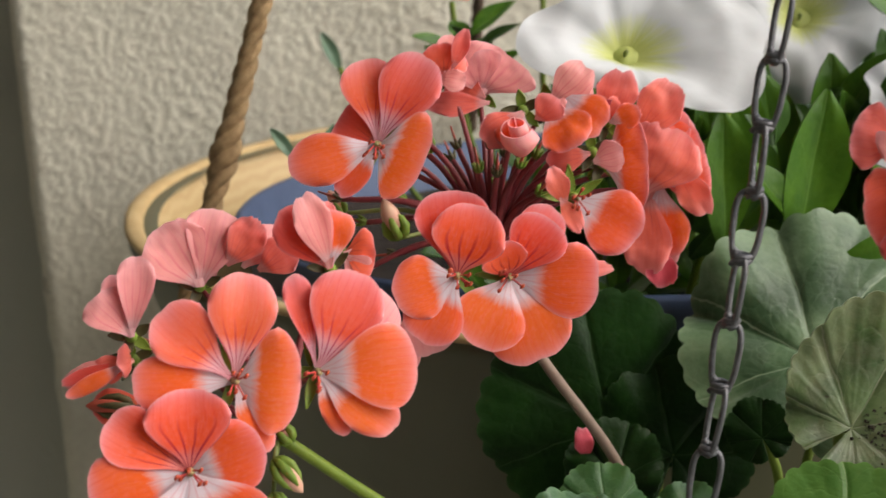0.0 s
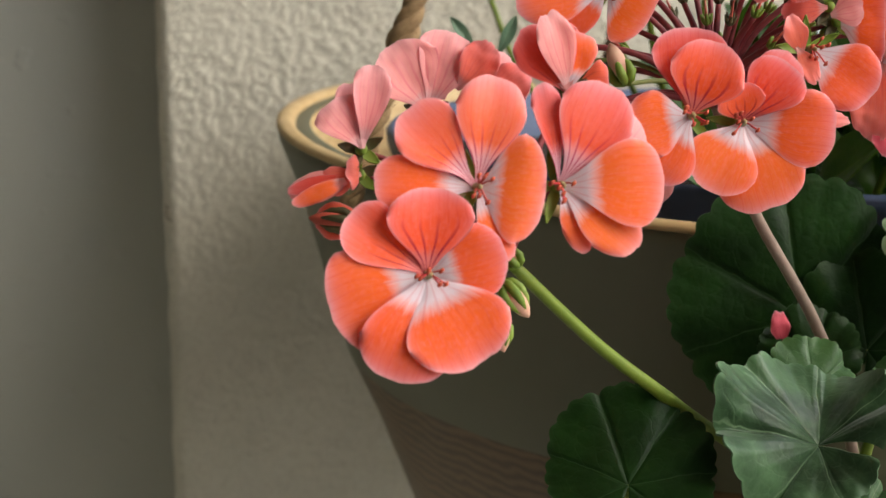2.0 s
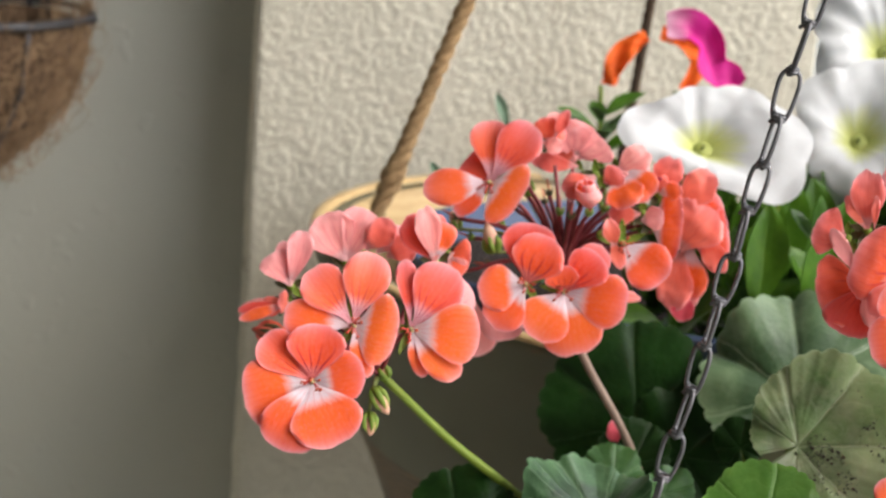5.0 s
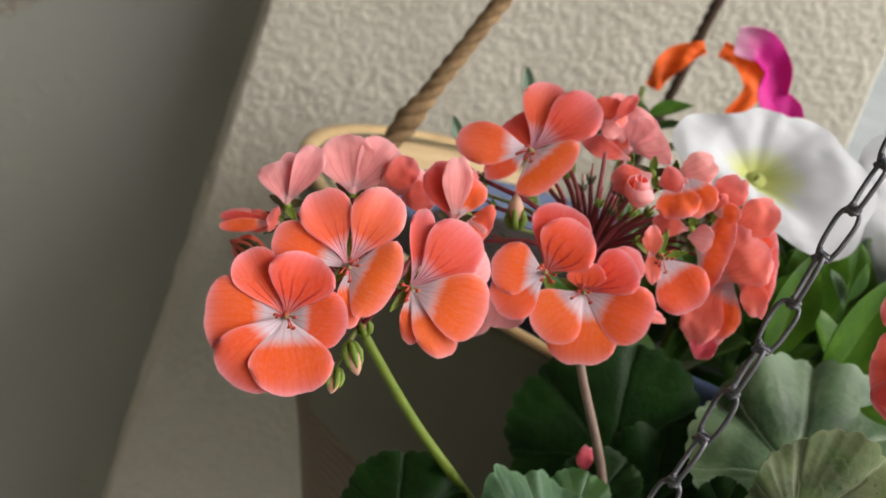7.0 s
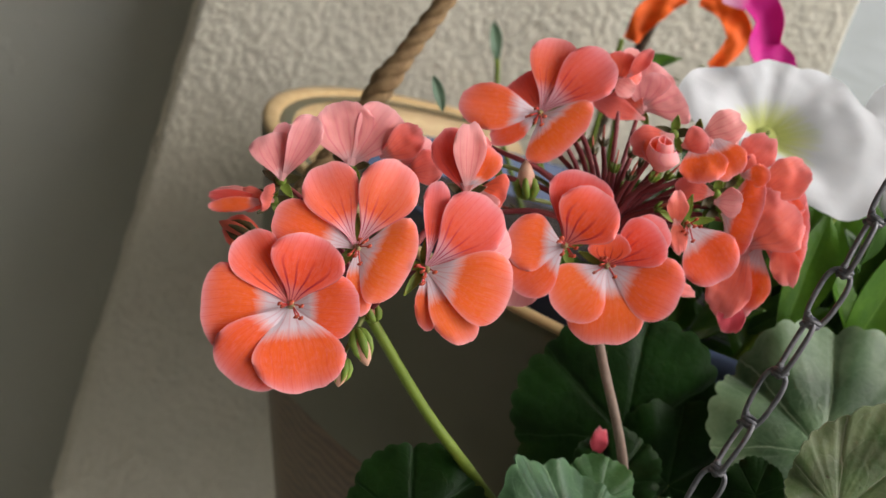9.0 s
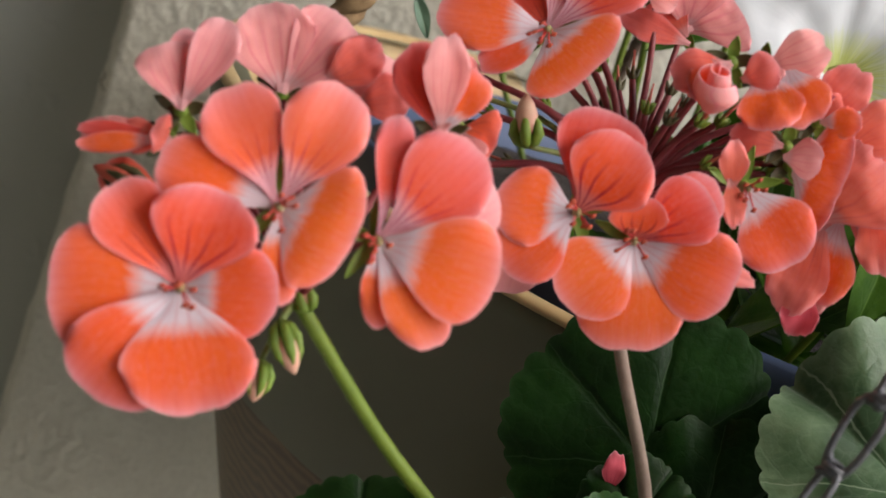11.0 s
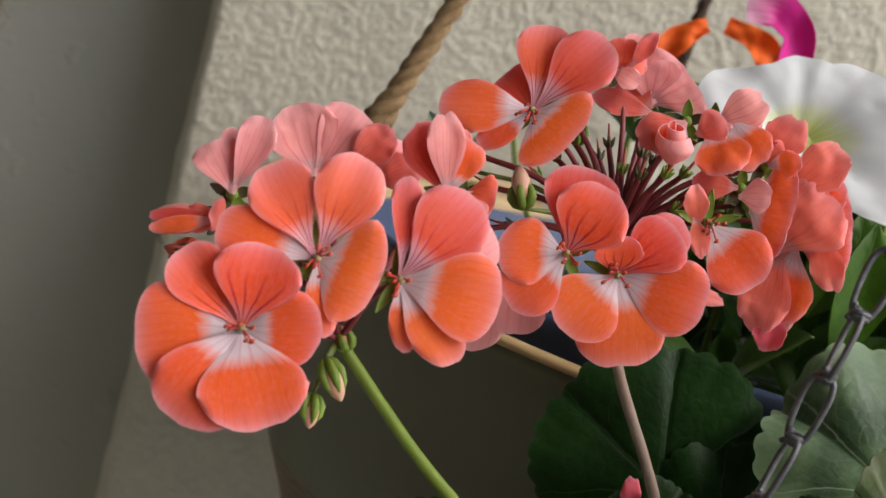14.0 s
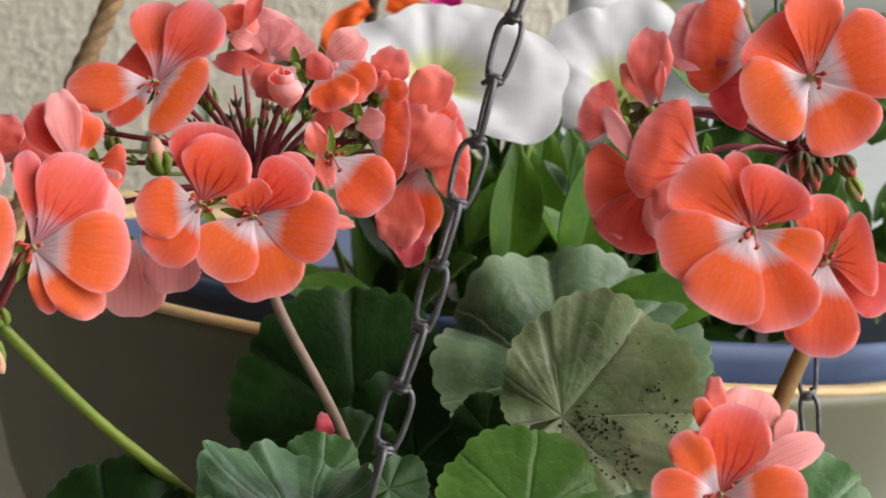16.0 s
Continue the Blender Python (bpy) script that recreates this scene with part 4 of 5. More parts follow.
def petal(parent, base, tip, width, facing, style, full=0.62, layer=0.0, crushed=0.0):
    """A petal from its narrow claw to its broad round margin; full: where along it it is widest."""
    _count[0] += 1
    rnd = random.Random(_count[0])
    b, t = Vector(base), Vector(tip)
    ax = t - b
    length = ax.length
    ax.normalize()
    f = Vector(facing)
    f = (f - ax * f.dot(ax)).normalized()
    s = ax.cross(f)
    nv, nu = 19, 25
    claw, power = {"u": (0.10, 1.15), "w": (0.13, 0.92)}.get(style, (0.13, 0.80))
    ruffle = {"l": 0.8, "u": 1.0, "w": 1.0, "b": 2.6, "p": 1.3, "o": 1.3, "d": 3.0}[style]
    crumple = max(crushed, {"b": 0.75, "d": 1.0}.get(style, 0.0))
    ph = rnd.random() * 6.28
    # a shallow trough along the middle, the sides rising, the margin falling back
    cup = {"l": 0.10, "u": 0.16, "w": 0.20, "p": 0.16}.get(style, 0.14) * rnd.uniform(0.7, 1.2)
    recurve = rnd.uniform(0.02, 0.09)
    arch = rnd.uniform(0.02, 0.06)
    skew = rnd.uniform(-0.05, 0.05)
    roll_ = rnd.uniform(-0.5, 0.5) * crumple
    f, s = f * math.cos(roll_ * 0.5) + s * math.sin(roll_ * 0.5), s * math.cos(roll_ * 0.5) - f * math.sin(roll_ * 0.5)
    rows = []
    for i in range(nv):
        v = i / (nv - 1)
        q = min(1.0, v / full)
        hw = width / 2 * (claw + (1 - claw) * (q * q * (3 - 2 * q)) ** power)
        row = []
        for j in range(nu):
            u = j / (nu - 1) * 2 - 1
            vv = v
            if v > full:
                # the far margin is an arc, with a faint notch and small bites
                q = (v - full) / (1 - full)
                arc = math.sqrt(max(0.0, 1 - abs(u) ** 2.15 * 0.985)) * (1 - 0.035 * math.exp(-((u - skew * 4) * 5) ** 2))
                uneven = (0.05 + crumple * 0.16) * noise.noise(Vector((u * 2.0 + ph * 3, ph, 0.4))) + (0.022 + crumple * 0.10) * noise.noise(Vector((u * 7.5 + ph * 7, ph, 3.1)))
                vv = full + (1 - full) * q * (arc + uneven * q)
            edge = abs(u) ** 3 * v + max(0.0, v - 0.72) * 1.1
            h = cup * width * (u * u * 0.8 - 0.12) * v + arch * length * math.sin(math.pi * v) - recurve * length * max(0.0, v - 0.5) ** 2 * 2 - 0.05 * width * abs(u) ** 4 * v
            h += 0.016 * ruffle * width * edge * (math.sin(4.2 * u + ph) + math.sin(7 * v + 6 * u + ph * 2) * 0.6)
            h += 0.05 * width * v * noise.noise(Vector((u * 1.1 + ph * 5, v * 1.4, ph)))
            # fine ribs over the veins
            h += 0.0012 * width * v * math.sin(u * 15 + ph) * (1 - 0.5 * v)
            pt = b + ax * (vv * length) + s * (hw * (u + skew * v * v) * (1 - 0.18 * crumple * v ** 3))
            if crumple:
                h += crumple * (noise.noise(pt * 150 + Vector((ph, 0, 0))) * 0.0022 * v + noise.noise(pt * 420 + Vector((0, ph, 0))) * 0.0007 * v + 0.16 * width * abs(u) * (v - 0.3) * math.sin(ph))
                h += math.sin(roll_ * (v - 0.4)) * hw * u
            row.append(pt + f * (h + layer * min(1.0, v * 4)))
        rows.append(row)
    bm = bmesh.new()
    sheet(bm, rows, 0.00024, lambda i, j: (j / (nu - 1), i / (nv - 1)))
    return finish("petal", bm, [PETAL[style], PETAL_BACK], parent)


def floret(umbel, centre, facing, kind, petals):
    """One small flower on its stalk: a green cup with five sepals, the stamens, and its petals, the hindmost first
    (tip in millimetres from the centre, width, where it is widest, look, and the foot where that lies off the centre)."""
    c, f = Vector(centre), Vector(facing).normalized()
    s = f.orthogonal().normalized()
    u = f.cross(s)
    back = c - f * 0.0046
    if kind != "bare":
        pedicel(umbel, back, 0.75, "red")
    bm = bmesh.new()
    tube(bm, [back - f * 0.002, back, c - f * 0.0016, c - f * 0.0008], 0.001, 10, radii=[0.0004, 0.0005, 0.0005, 0.0004] if kind == "bare" else [0.0008, 0.0014, 0.0014, 0.0007])
    cup = finish("floret", bm, SEPAL, GER, "small coral flower with rounded petals" if kind == "open" else "")
    rnd = random.Random(int(abs(c.x * 1e5)) + 3)
    for k in range(0 if kind == "bare" else 5):
        # narrow pointed sepals that show in the gaps between the petals
        a = k * 1.2566 + 0.3 + rnd.uniform(-0.15, 0.15)
        d = s * math.cos(a) + u * math.sin(a)
        side = f.cross(d)
        reach = 0.0078 if kind == "open" else 0.0048
        rows = [[c - f * (0.0034 - 0.0016 * v * v) + d * (0.0006 + reach * v) + side * (x * 0.0013 * math.sin(math.pi * (0.22 + 0.76 * v))) + f * (0.0004 * x * x) for x in (-1, 0, 1)] for v in (0, 0.25, 0.5, 0.75, 1)]
        bm = bmesh.new()
        sheet(bm, rows, 0.0003, lambda i, j: (j / 2, i / 4))
        finish("sepal", bm, [SEPAL, SEPAL] if kind == "open" or k % 2 else [SEPAL_DARK, SEPAL_DARK], cup)
    if kind == "open":
        bm = bmesh.new()
        tube(bm, [c - f * 0.001, c + f * 0.001, c + f * 0.0026, c + f * 0.0032], 0.0010, 9, radii=[0.0011, 0.0010, 0.0006, 0.0002])
        finish("pistil", bm, PISTIL, cup)
        for k in range(7):
            a = rnd.random() * 6.28
            d = s * math.cos(a) + u * math.sin(a)
            end = c + d * rnd.uniform(0.0012, 0.0034) + f * rnd.uniform(0.0032, 0.0058) - Vector((0, 0, 0.0008))
            bm = bmesh.new()
            tube(bm, spline([c + d * 0.0004, c + d * 0.0008 + f * 0.0024, end], 4), 0.00021, 5)
            first = len(bm.faces)
            tube(bm, [end - s * 0.0007, end + d * 0.0002, end + s * 0.0007], 0.0004, 6, radii=[0.00022, 0.0005, 0.00022])
            bm.faces.ensure_lookup_table()
            for face in bm.faces[first:]:
                face.material_index = 1
            finish("stamen", bm, [STAMEN, ANTHER], cup)
    if kind == "back" and len(petals) > 1 and umbel != U3:
        # smaller, paler petals crowd behind and between the outer ones
        inner = []
        for k, (one, two) in enumerate(zip(petals, petals[1:])):
            mix = [0.5 * (one[q] + two[q]) for q in range(5)]
            feet = [0.5 * (x + y) for x, y in zip((one[6:] or (0, 0, 0)), (two[6:] or (0, 0, 0)))]
            reach = math.dist(mix[:3], feet)
            if reach > 4.0:
                inner.append((mix[0], mix[1] + 2.4, mix[2], max(5.0, mix[3] * 0.9), mix[4], "pb"[k % 2], *feet))
        petals = inner + list(petals)
    for n, (dx, dy, dz, w, full, style, *foot) in enumerate(petals):
        tip = c + Vector((dx, dy, dz)) * 0.001
        start = c + Vector(foot) * 0.001 if foot else c + (tip - c).normalized() * 0.0007 - f * 0.0008
        if kind == "back":
            petal(cup, start, tip, w * 0.00142, f, style, max(full, 0.62), n * 0.00035, 0.5)
        else:
            petal(cup, start, tip, w * 0.001 * (1.18 if style in "bpod" else 0.98 if style == "u" else 1.06), f, style, full, n * 0.00035)
    return cup


def stem(colour, radius_mm, points):
    pts = spline(points, 10)
    r = radius_mm * 0.001
    bm = bmesh.new()
    tube(bm, pts, r, 12, radii=[r * (0.95 + 0.35 * i / len(pts) + 0.05 * noise.noise(p * 300)) for i, p in enumerate(pts)])
    ob = finish("stem", bm, STEM[colour], GER, "hairy " + ("yellow-green" if colour == "green" else "reddish brown") + " flower stem")
    bm = bmesh.new()
    rnd = random.Random(3)
    for _ in range(1100):
        i = rnd.randrange(len(pts) - 1)
        p, d = pts[i].lerp(pts[i + 1], rnd.random()), (pts[i + 1] - pts[i]).normalized()
        o = d.orthogonal().normalized()
        o.rotate(Matrix.Rotation(rnd.random() * 6.28, 3, d))
        tube(bm, [p + o * r * 0.95, p + o * (r + rnd.uniform(0.0003, 0.0007))], 0.000018, 3, cap=False)
    tagged(finish("fuzz", bm, PEDICEL_GREEN, ob), kind="stuff")
    return ob


def pedicel(start, end, radius_mm, colour):
    a, b = Vector(start), Vector(end)
    mid = a.lerp(b, 0.5) + Vector((0, 0.0015, 0.12 * (b - a).length))
    pts = spline([a, mid, b], 6)
    r = radius_mm * 0.001
    return finish("pedicel", tube(bmesh.new(), pts, r, 7, radii=[r * (1.15 - 0.35 * i / (len(pts) - 1)) for i in range(len(pts))]), PEDICEL if colour == "red" else PEDICEL_GREEN, GER)


def spent_floret(start, end):
    """A stalk whose petals have dropped: five small sepals and a thin brown beak."""
    stalk = pedicel(start, end, 0.92, "red")
    c = Vector(end)
    d = (c - Vector(start)).normalized()
    s = d.orthogonal().normalized()
    u = d.cross(s)
    bm = bmesh.new()
    for k in range(5):
        o = s * math.cos(k * 1.2566) + u * math.sin(k * 1.2566)
        tube(bm, [c - d * 0.0005, c + o * 0.0009 + d * 0.0010, c + o * 0.0016 + d * 0.0026], 0.0008, 5, radii=[0.0005, 0.0006, 0.0002])
    finish("sepal", bm, SEPAL_DARK if int(c.x * 1e5) % 2 else SEPAL, stalk)
    finish("pistil", tube(bmesh.new(), [c, c + d * 0.003, c + d * 0.0065], 0.0004, 5, radii=[0.0006, 0.0004, 0.0002]), BUD_RED, stalk)
    return stalk


def bud(start, low, high, radius_mm, kind):
    """A closed bud: sepals clasping the rolled petals."""
    a, b = Vector(low), Vector(high)
    d, r = b - a, radius_mm * 0.001
    pedicel(start, a + d * 0.02, 0.7, "red" if kind == "dark" else "green")
    bm = bmesh.new()
    tube(bm, [a + d * t for t in (0.25, 0.45, 0.65, 0.85, 0.96, 1.0)], r, 10, radii=[r * 0.7, r * 0.9, r * 0.85, r * 0.55, r * 0.22, r * 0.03])
    core = finish("bud", bm, BUD_RED if kind == "dark" else BUD_TIP, GER, "closed flower bud")
    s = d.normalized().orthogonal()
    u = d.normalized().cross(s)
    reach = {"pink": 0.62, "green": 0.86, "dark": 0.8}[kind]
    for k in range(5):
        ang = k * 1.2566
        o = s * math.cos(ang) + u * math.sin(ang)
        pts = [a + d * t * reach + o * r * w for t, w in ((0, 0.1), (0.15, 0.5), (0.4, 0.75), (0.7, 0.68), (1.0, 0.35))]
        finish("sepal", tube(bmesh.new(), pts, r, 6, radii=[r * 0.2, r * 0.42, r * 0.46, r * 0.34, r * 0.05]), SEPAL_DARK if kind == "dark" else SEPAL, core)
    return core


def geranium_leaf(centre, normal, toward_petiole, radius_mm, kind, seed, ruffle, off=0.25, fold=0.0, bowl=0.0):
    """A round leaf with shallow lobes, scalloped margin and folds between its veins; a sinus where the petiole joins."""
    rnd = random.Random(seed)
    n, p = Vector(normal).normalized(), Vector(toward_petiole)
    p = (p - n * p.dot(n)).normalized()
    q = n.cross(p)
    radius = radius_mm * 0.001
    c = Vector(centre)
    na, nr = 180, 16
    ph = [rnd.random() * 6.28 for _ in range(5)]
    hub = c + p * radius * off
    rows = []
    for i in range(nr):
        v = max(0.012, i / (nr - 1))
        row = []
        for j in range(na + 1):
            t = j / na
            a = 0.16 + t * (2 * math.pi - 0.32)
            lobe = abs(math.sin(a * 3.5))
            rim = 0.915 + 0.065 * lobe ** 0.7 + 0.052 * abs(math.sin(a * 17.5 + ph[0])) ** 0.6 + 0.016 * noise.noise(Vector((a * 5, ph[4], 0.7))) + 0.03 * math.sin(2 * a + ph[1]) - 0.16 * math.exp(-((math.pi - abs(a - math.pi)) / 0.35) ** 2)
            r = radius * rim * 1.04 * v * (math.sqrt(1 - (off * math.sin(a)) ** 2) - off * math.cos(a))
            h = 0.13 * min(ruffle, 2.4) * radius * v * (lobe ** 0.7 - 0.5) * (0.35 + v) * (0.75 + 0.5 * math.sin(a * 1.5 + ph[4]))
            h += 0.07 * ruffle * radius * v ** 2.2 * math.sin(3 * a + ph[2]) + 0.045 * ruffle * radius * v ** 3 * math.sin(9 * a + ph[3])
            h += 0.10 * radius * (v - v * v * 1.4) + max(0.0, ruffle - 1.2) * 0.15 * radius * v * math.sin(2 * a + ph[1] * 2) + 0.05 * ruffle * radius * v * noise.noise(Vector((math.cos(a) * v * 2.2, math.sin(a) * v * 2.2, seed)))
            h += fold * radius * v * abs(math.cos(a)) ** 1.3 + bowl * radius * v * v * (1 + 0.35 * math.sin(2 * a + ph[3]))
            row.append(hub + (p * math.cos(a) - q * math.sin(a)) * r + n * h)
        rows.append(row)
    bm = bmesh.new()
    sheet(bm, rows, 0.0005, lambda i, j: (j / na, i / (nr - 1)))
    names = {"dark": "shade-darkened green", "grey": "grey-green", "dusty": "grey-green soil-flecked", "bright": "bright green", "pale": "sheen-paled grey-green crumpled", "green": "mid-green"}
    ob = finish("leaf", bm, [LEAF[kind], LEAF_UNDER], GER, names[kind] + " scalloped leaf")
    root = Vector((0.115 + 0.03 * math.cos(seed), 0.395 + 0.03 * math.sin(seed), 1.215))
    low = hub - n * 0.012 + p * 0.004 + Vector((0, 0, -0.02))
    finish("petiole", tube(bmesh.new(), spline([hub - n * 0.0006, hub - n * 0.006 + p * 0.002, low, low.lerp(root, 0.6), root], 6), 0.0014, 8), STEM["green"], ob)
    if kind == "dusty":
        bm = bmesh.new()
        for _ in range(800):
            ang, v = rnd.gauss(3.9, 0.55) % 6.28, rnd.uniform(0.15, 0.95)
            k, i = max(0, min(na, int((ang - 0.16) / (2 * math.pi - 0.32) * na))), int(v * (nr - 1))
            pt = rows[i][k] + n * 0.0007 + Vector((rnd.uniform(-1, 1), rnd.uniform(-1, 1), 0)) * 0.001
            if noise.noise(pt * 75) < 0.0:
                continue
            sz = 0.00008 + 0.00055 * rnd.random() ** 3.5
            tube(bm, [pt, pt + Vector((rnd.uniform(-1, 1), rnd.uniform(-1, 1), rnd.uniform(-0.2, 0.6))) * sz], sz * 0.8, 5)
        tagged(finish("soil_grit", bm, SOIL, ob), kind="stuff")
    return ob


def fallen_petal(place):
    ob = thing("fallen_petal", "withered dark pink petal lying on a leaf", "petal", at=place)
    p = Vector(place)
    petal(ob, p + Vector((0.0012, 0, -0.0048)), p + Vector((-0.0012, -0.001, 0.0052)), 0.0058, (0.1, -1, 0.2), "d", 0.55)


def curled_bud(base, tip, radius_mm):
    """A flower half unrolled: one petal wound into a spiral that opens at its tip."""
    a, b = Vector(base), Vector(tip)
    d = (b - a).normalized()
    s = d.orthogonal().normalized()
    u = d.cross(s)
    rows = []
    for i in range(15):
        v = i / 14
        row = []
        for j in range(64):
            w = j / 63
            ang = w * 1.8 * 2 * math.pi
            r = radius_mm * 0.001 * (0.10 + 0.90 * w) * (0.30 + 0.70 * math.sin(math.pi * 0.5 * min(1, v * 1.25)) - 0.75 * max(0.0, v - 0.6) * w)
            r *= 1 + 0.16 * noise.noise(Vector((w * 5, v * 2, 0.6)))
            lift = -(0.25 + 0.22 * noise.noise(Vector((w * 4, 0.3, 2.0)))) * (b - a).length * w * v
            row.append(a.lerp(b, v) + (s * math.cos(ang) + u * math.sin(ang)) * r + d * lift)
        rows.append(row)
    bm = bmesh.new()
    sheet(bm, rows, 0.00028, lambda i, j: (j / 63, 0.3 + 0.7 * i / 14))
    return finish("rolled_petal", bm, [PETAL["p"], PETAL["l"]], GER, "coral petal still rolled in a spiral")


U1 = (-0.0190, 0.3170, 1.4035)
U2 = (0.0382, 0.3658, 1.4302)
U3 = (0.1655, 0.3128, 1.4593)
U4 = (0.1466, 0.2761, 1.3900)
stem("green", 1.5, [(-0.0190, 0.3170, 1.4035), (0.0040, 0.3285, 1.3795), (0.0264, 0.3380, 1.3600), (0.0640, 0.3560, 1.3250), (0.1000, 0.3850, 1.2550), (0.105, 0.395, 1.215)])
stem("brown", 1.35, [(0.0382, 0.3658, 1.4302), (0.0470, 0.3590, 1.4052), (0.0698, 0.3660, 1.3655), (0.088, 0.380, 1.310), (0.110, 0.395, 1.215)])
stem("red", 2.1, [(0.1655, 0.3128, 1.4593), (0.1741, 0.3075, 1.4269), (0.1672, 0.3060, 1.3984), (0.1620, 0.3048, 1.3725), (0.140, 0.380, 1.310), (0.125, 0.400, 1.215)])
stem("green", 1.6, [(0.1466, 0.2761, 1.3900), (0.140, 0.345, 1.320), (0.125, 0.385, 1.215)])
spent_floret(U2, (0.0009, 0.3729, 1.4449))
spent_floret(U2, (0.0068, 0.3762, 1.4375))
spent_floret(U2, (0.0053, 0.3655, 1.4279))
spent_floret(U2, (0.0209, 0.3837, 1.4476))
spent_floret(U2, (0.0233, 0.3811, 1.4579))
spent_floret(U2, (0.0599, 0.3679, 1.4474))
spent_floret(U2, (0.0191, 0.3911, 1.4564))
spent_floret(U2, (0.0311, 0.3843, 1.4504))
spent_floret(U2, (0.0393, 0.3587, 1.4511))
spent_floret(U2, (0.0494, 0.3592, 1.4453))
spent_floret(U2, (0.0426, 0.3676, 1.4540))
spent_floret(U2, (0.0500, 0.3653, 1.4535))
spent_floret(U2, (0.0554, 0.3626, 1.4509))
spent_floret(U2, (0.0603, 0.3663, 1.4495))
spent_floret(U2, (0.0400, 0.3740, 1.4547))
spent_floret(U2, (0.0361, 0.3687, 1.4501))
spent_floret(U2, (0.0535, 0.3577, 1.4478))
spent_floret(U2, (0.0567, 0.3718, 1.4547))
spent_floret(U2, (0.0449, 0.3571, 1.4531))
spent_floret(U2, (0.0321, 0.3781, 1.4546))
spent_floret(U2, (0.0172, 0.3733, 1.4431))
spent_floret(U2, (0.0138, 0.3682, 1.4304))
spent_floret(U2, (0.0406, 0.3696, 1.4455))
spent_floret(U2, (0.0635, 0.3637, 1.4475))
bud(U2, (0.0146, 0.3612, 1.4363), (0.0109, 0.3637, 1.4463), 2.74, "pink")
bud(U1, (-0.0206, 0.3124, 1.4000), (-0.0148, 0.3104, 1.3920), 2.56, "green")
bud(U1, (-0.0215, 0.3134, 1.3913), (-0.0202, 0.3115, 1.3838), 2.25, "green")
bud(U1, (-0.0521, 0.3266, 1.4103), (-0.0630, 0.3270, 1.4117), 2.30, "dark")
bud(U2, (0.0010, 0.3769, 1.4401), (-0.0022, 0.3784, 1.4463), 1.94, "pink")
bud(U2, (0.0248, 0.3848, 1.4523), (0.0234, 0.3868, 1.4599), 1.97, "green")
bud(U1, (-0.0163, 0.3170, 1.4020), (-0.0201, 0.3182, 1.4065), 2.26, "green")
bud(U3, (0.1681, 0.3006, 1.4609), (0.1706, 0.2997, 1.4556), 1.63, "dark")
bud(U3, (0.1638, 0.3009, 1.4604), (0.1636, 0.3000, 1.4541), 1.63, "dark")
bud(U3, (0.1733, 0.3001, 1.4603), (0.1763, 0.2992, 1.4556), 1.63, "dark")
bud(U3, (0.1690, 0.3011, 1.4647), (0.1729, 0.3006, 1.4634), 1.63, "green")
bud(U3, (0.1659, 0.3004, 1.4581), (0.1679, 0.2994, 1.4519), 1.63, "dark")
bud(U3, (0.1751, 0.2993, 1.4555), (0.1784, 0.2983, 1.4503), 1.63, "green")
# first flower head
floret(U1, (-0.0380, 0.2932, 1.4065), (0.10, -0.95, 0.28), "open", [
    (-20.3, -5.0, -6.0, 20.4, 0.72, "l"),
    (-16.8, 1.3, 12.2, 12.5, 0.74, "w"),
    (0.5, 2.7, 18.0, 17.3, 0.63, "w"),
    (16.4, 0.3, 4.0, 15.0, 0.58, "l"),
    (-7.5, -8.4, -20.4, 18.5, 0.65, "l"),
    (9.1, -8.0, -18.0, 21.2, 0.58, "l")])
floret(U1, (-0.0271, 0.3014, 1.4232), (0.09, -0.96, 0.26), "open", [
    (-21.8, -2.5, 2.0, 11.1, 0.73, "l"),
    (6.3, -5.5, -14.8, 6.2, 0.45, "l"),
    (14.2, -3.1, -0.9, 21.6, 0.57, "l"),
    (-15.2, 1.9, 16.3, 14.6, 0.71, "u"),
    (4.3, 4.5, 23.0, 15.3, 0.66, "u")])
floret(U1, (-0.0092, 0.3033, 1.4229), (0.10, -0.96, 0.25), "open", [
    (16.3, 8.2, 15.0, 14.0, 0.78, "p"),
    (5.1, -2.7, -14.4, 5.7, 0.51, "l"),
    (-3.5, 4.7, 21.3, 6.9, 0.75, "u"),
    (16.3, -3.3, -13.2, 10.6, 0.57, "l"),
    (10.9, 4.4, 20.6, 17.1, 0.68, "u"),
    (22.0, -1.3, 0.8, 17.8, 0.70, "l")])
floret(U1, (-0.0506, 0.3256, 1.4276), (0.14, -0.96, 0.23), "back", [
    (-7.0, 1.0, 10.4, 8.7, 0.78, "p"),
    (2.9, 3.2, 18.1, 6.4, 0.77, "p")])
floret(U1, (-0.0351, 0.3414, 1.4337), (0.09, -0.97, 0.21), "back", [
    (6.5, 4.4, 17.3, 10.6, 0.78, "p"),
    (-8.7, 1.5, 14.7, 12.4, 0.65, "p"),
    (15.3, 3.1, 14.7, 7.1, 0.45, "b", 6.7, 0.9, 4.6),
    (23.2, 2.9, 8.2, 7.3, 0.52, "b", 14.0, 1.4, 2.6)])
floret(U1, (-0.0042, 0.3282, 1.4392), (0.02, -0.98, 0.19), "back", [
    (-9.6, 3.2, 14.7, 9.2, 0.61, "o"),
    (1.3, 1.7, 13.7, 8.4, 0.74, "l"),
    (-5.1, 0.8, 18.0, 6.4, 0.68, "p")])
floret(U1, (-0.0008, 0.3407, 1.4392), (0.00, -0.98, 0.18), "back", [
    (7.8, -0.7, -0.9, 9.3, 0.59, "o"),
    (5.7, -0.6, -6.1, 5.4, 0.58, "p")])
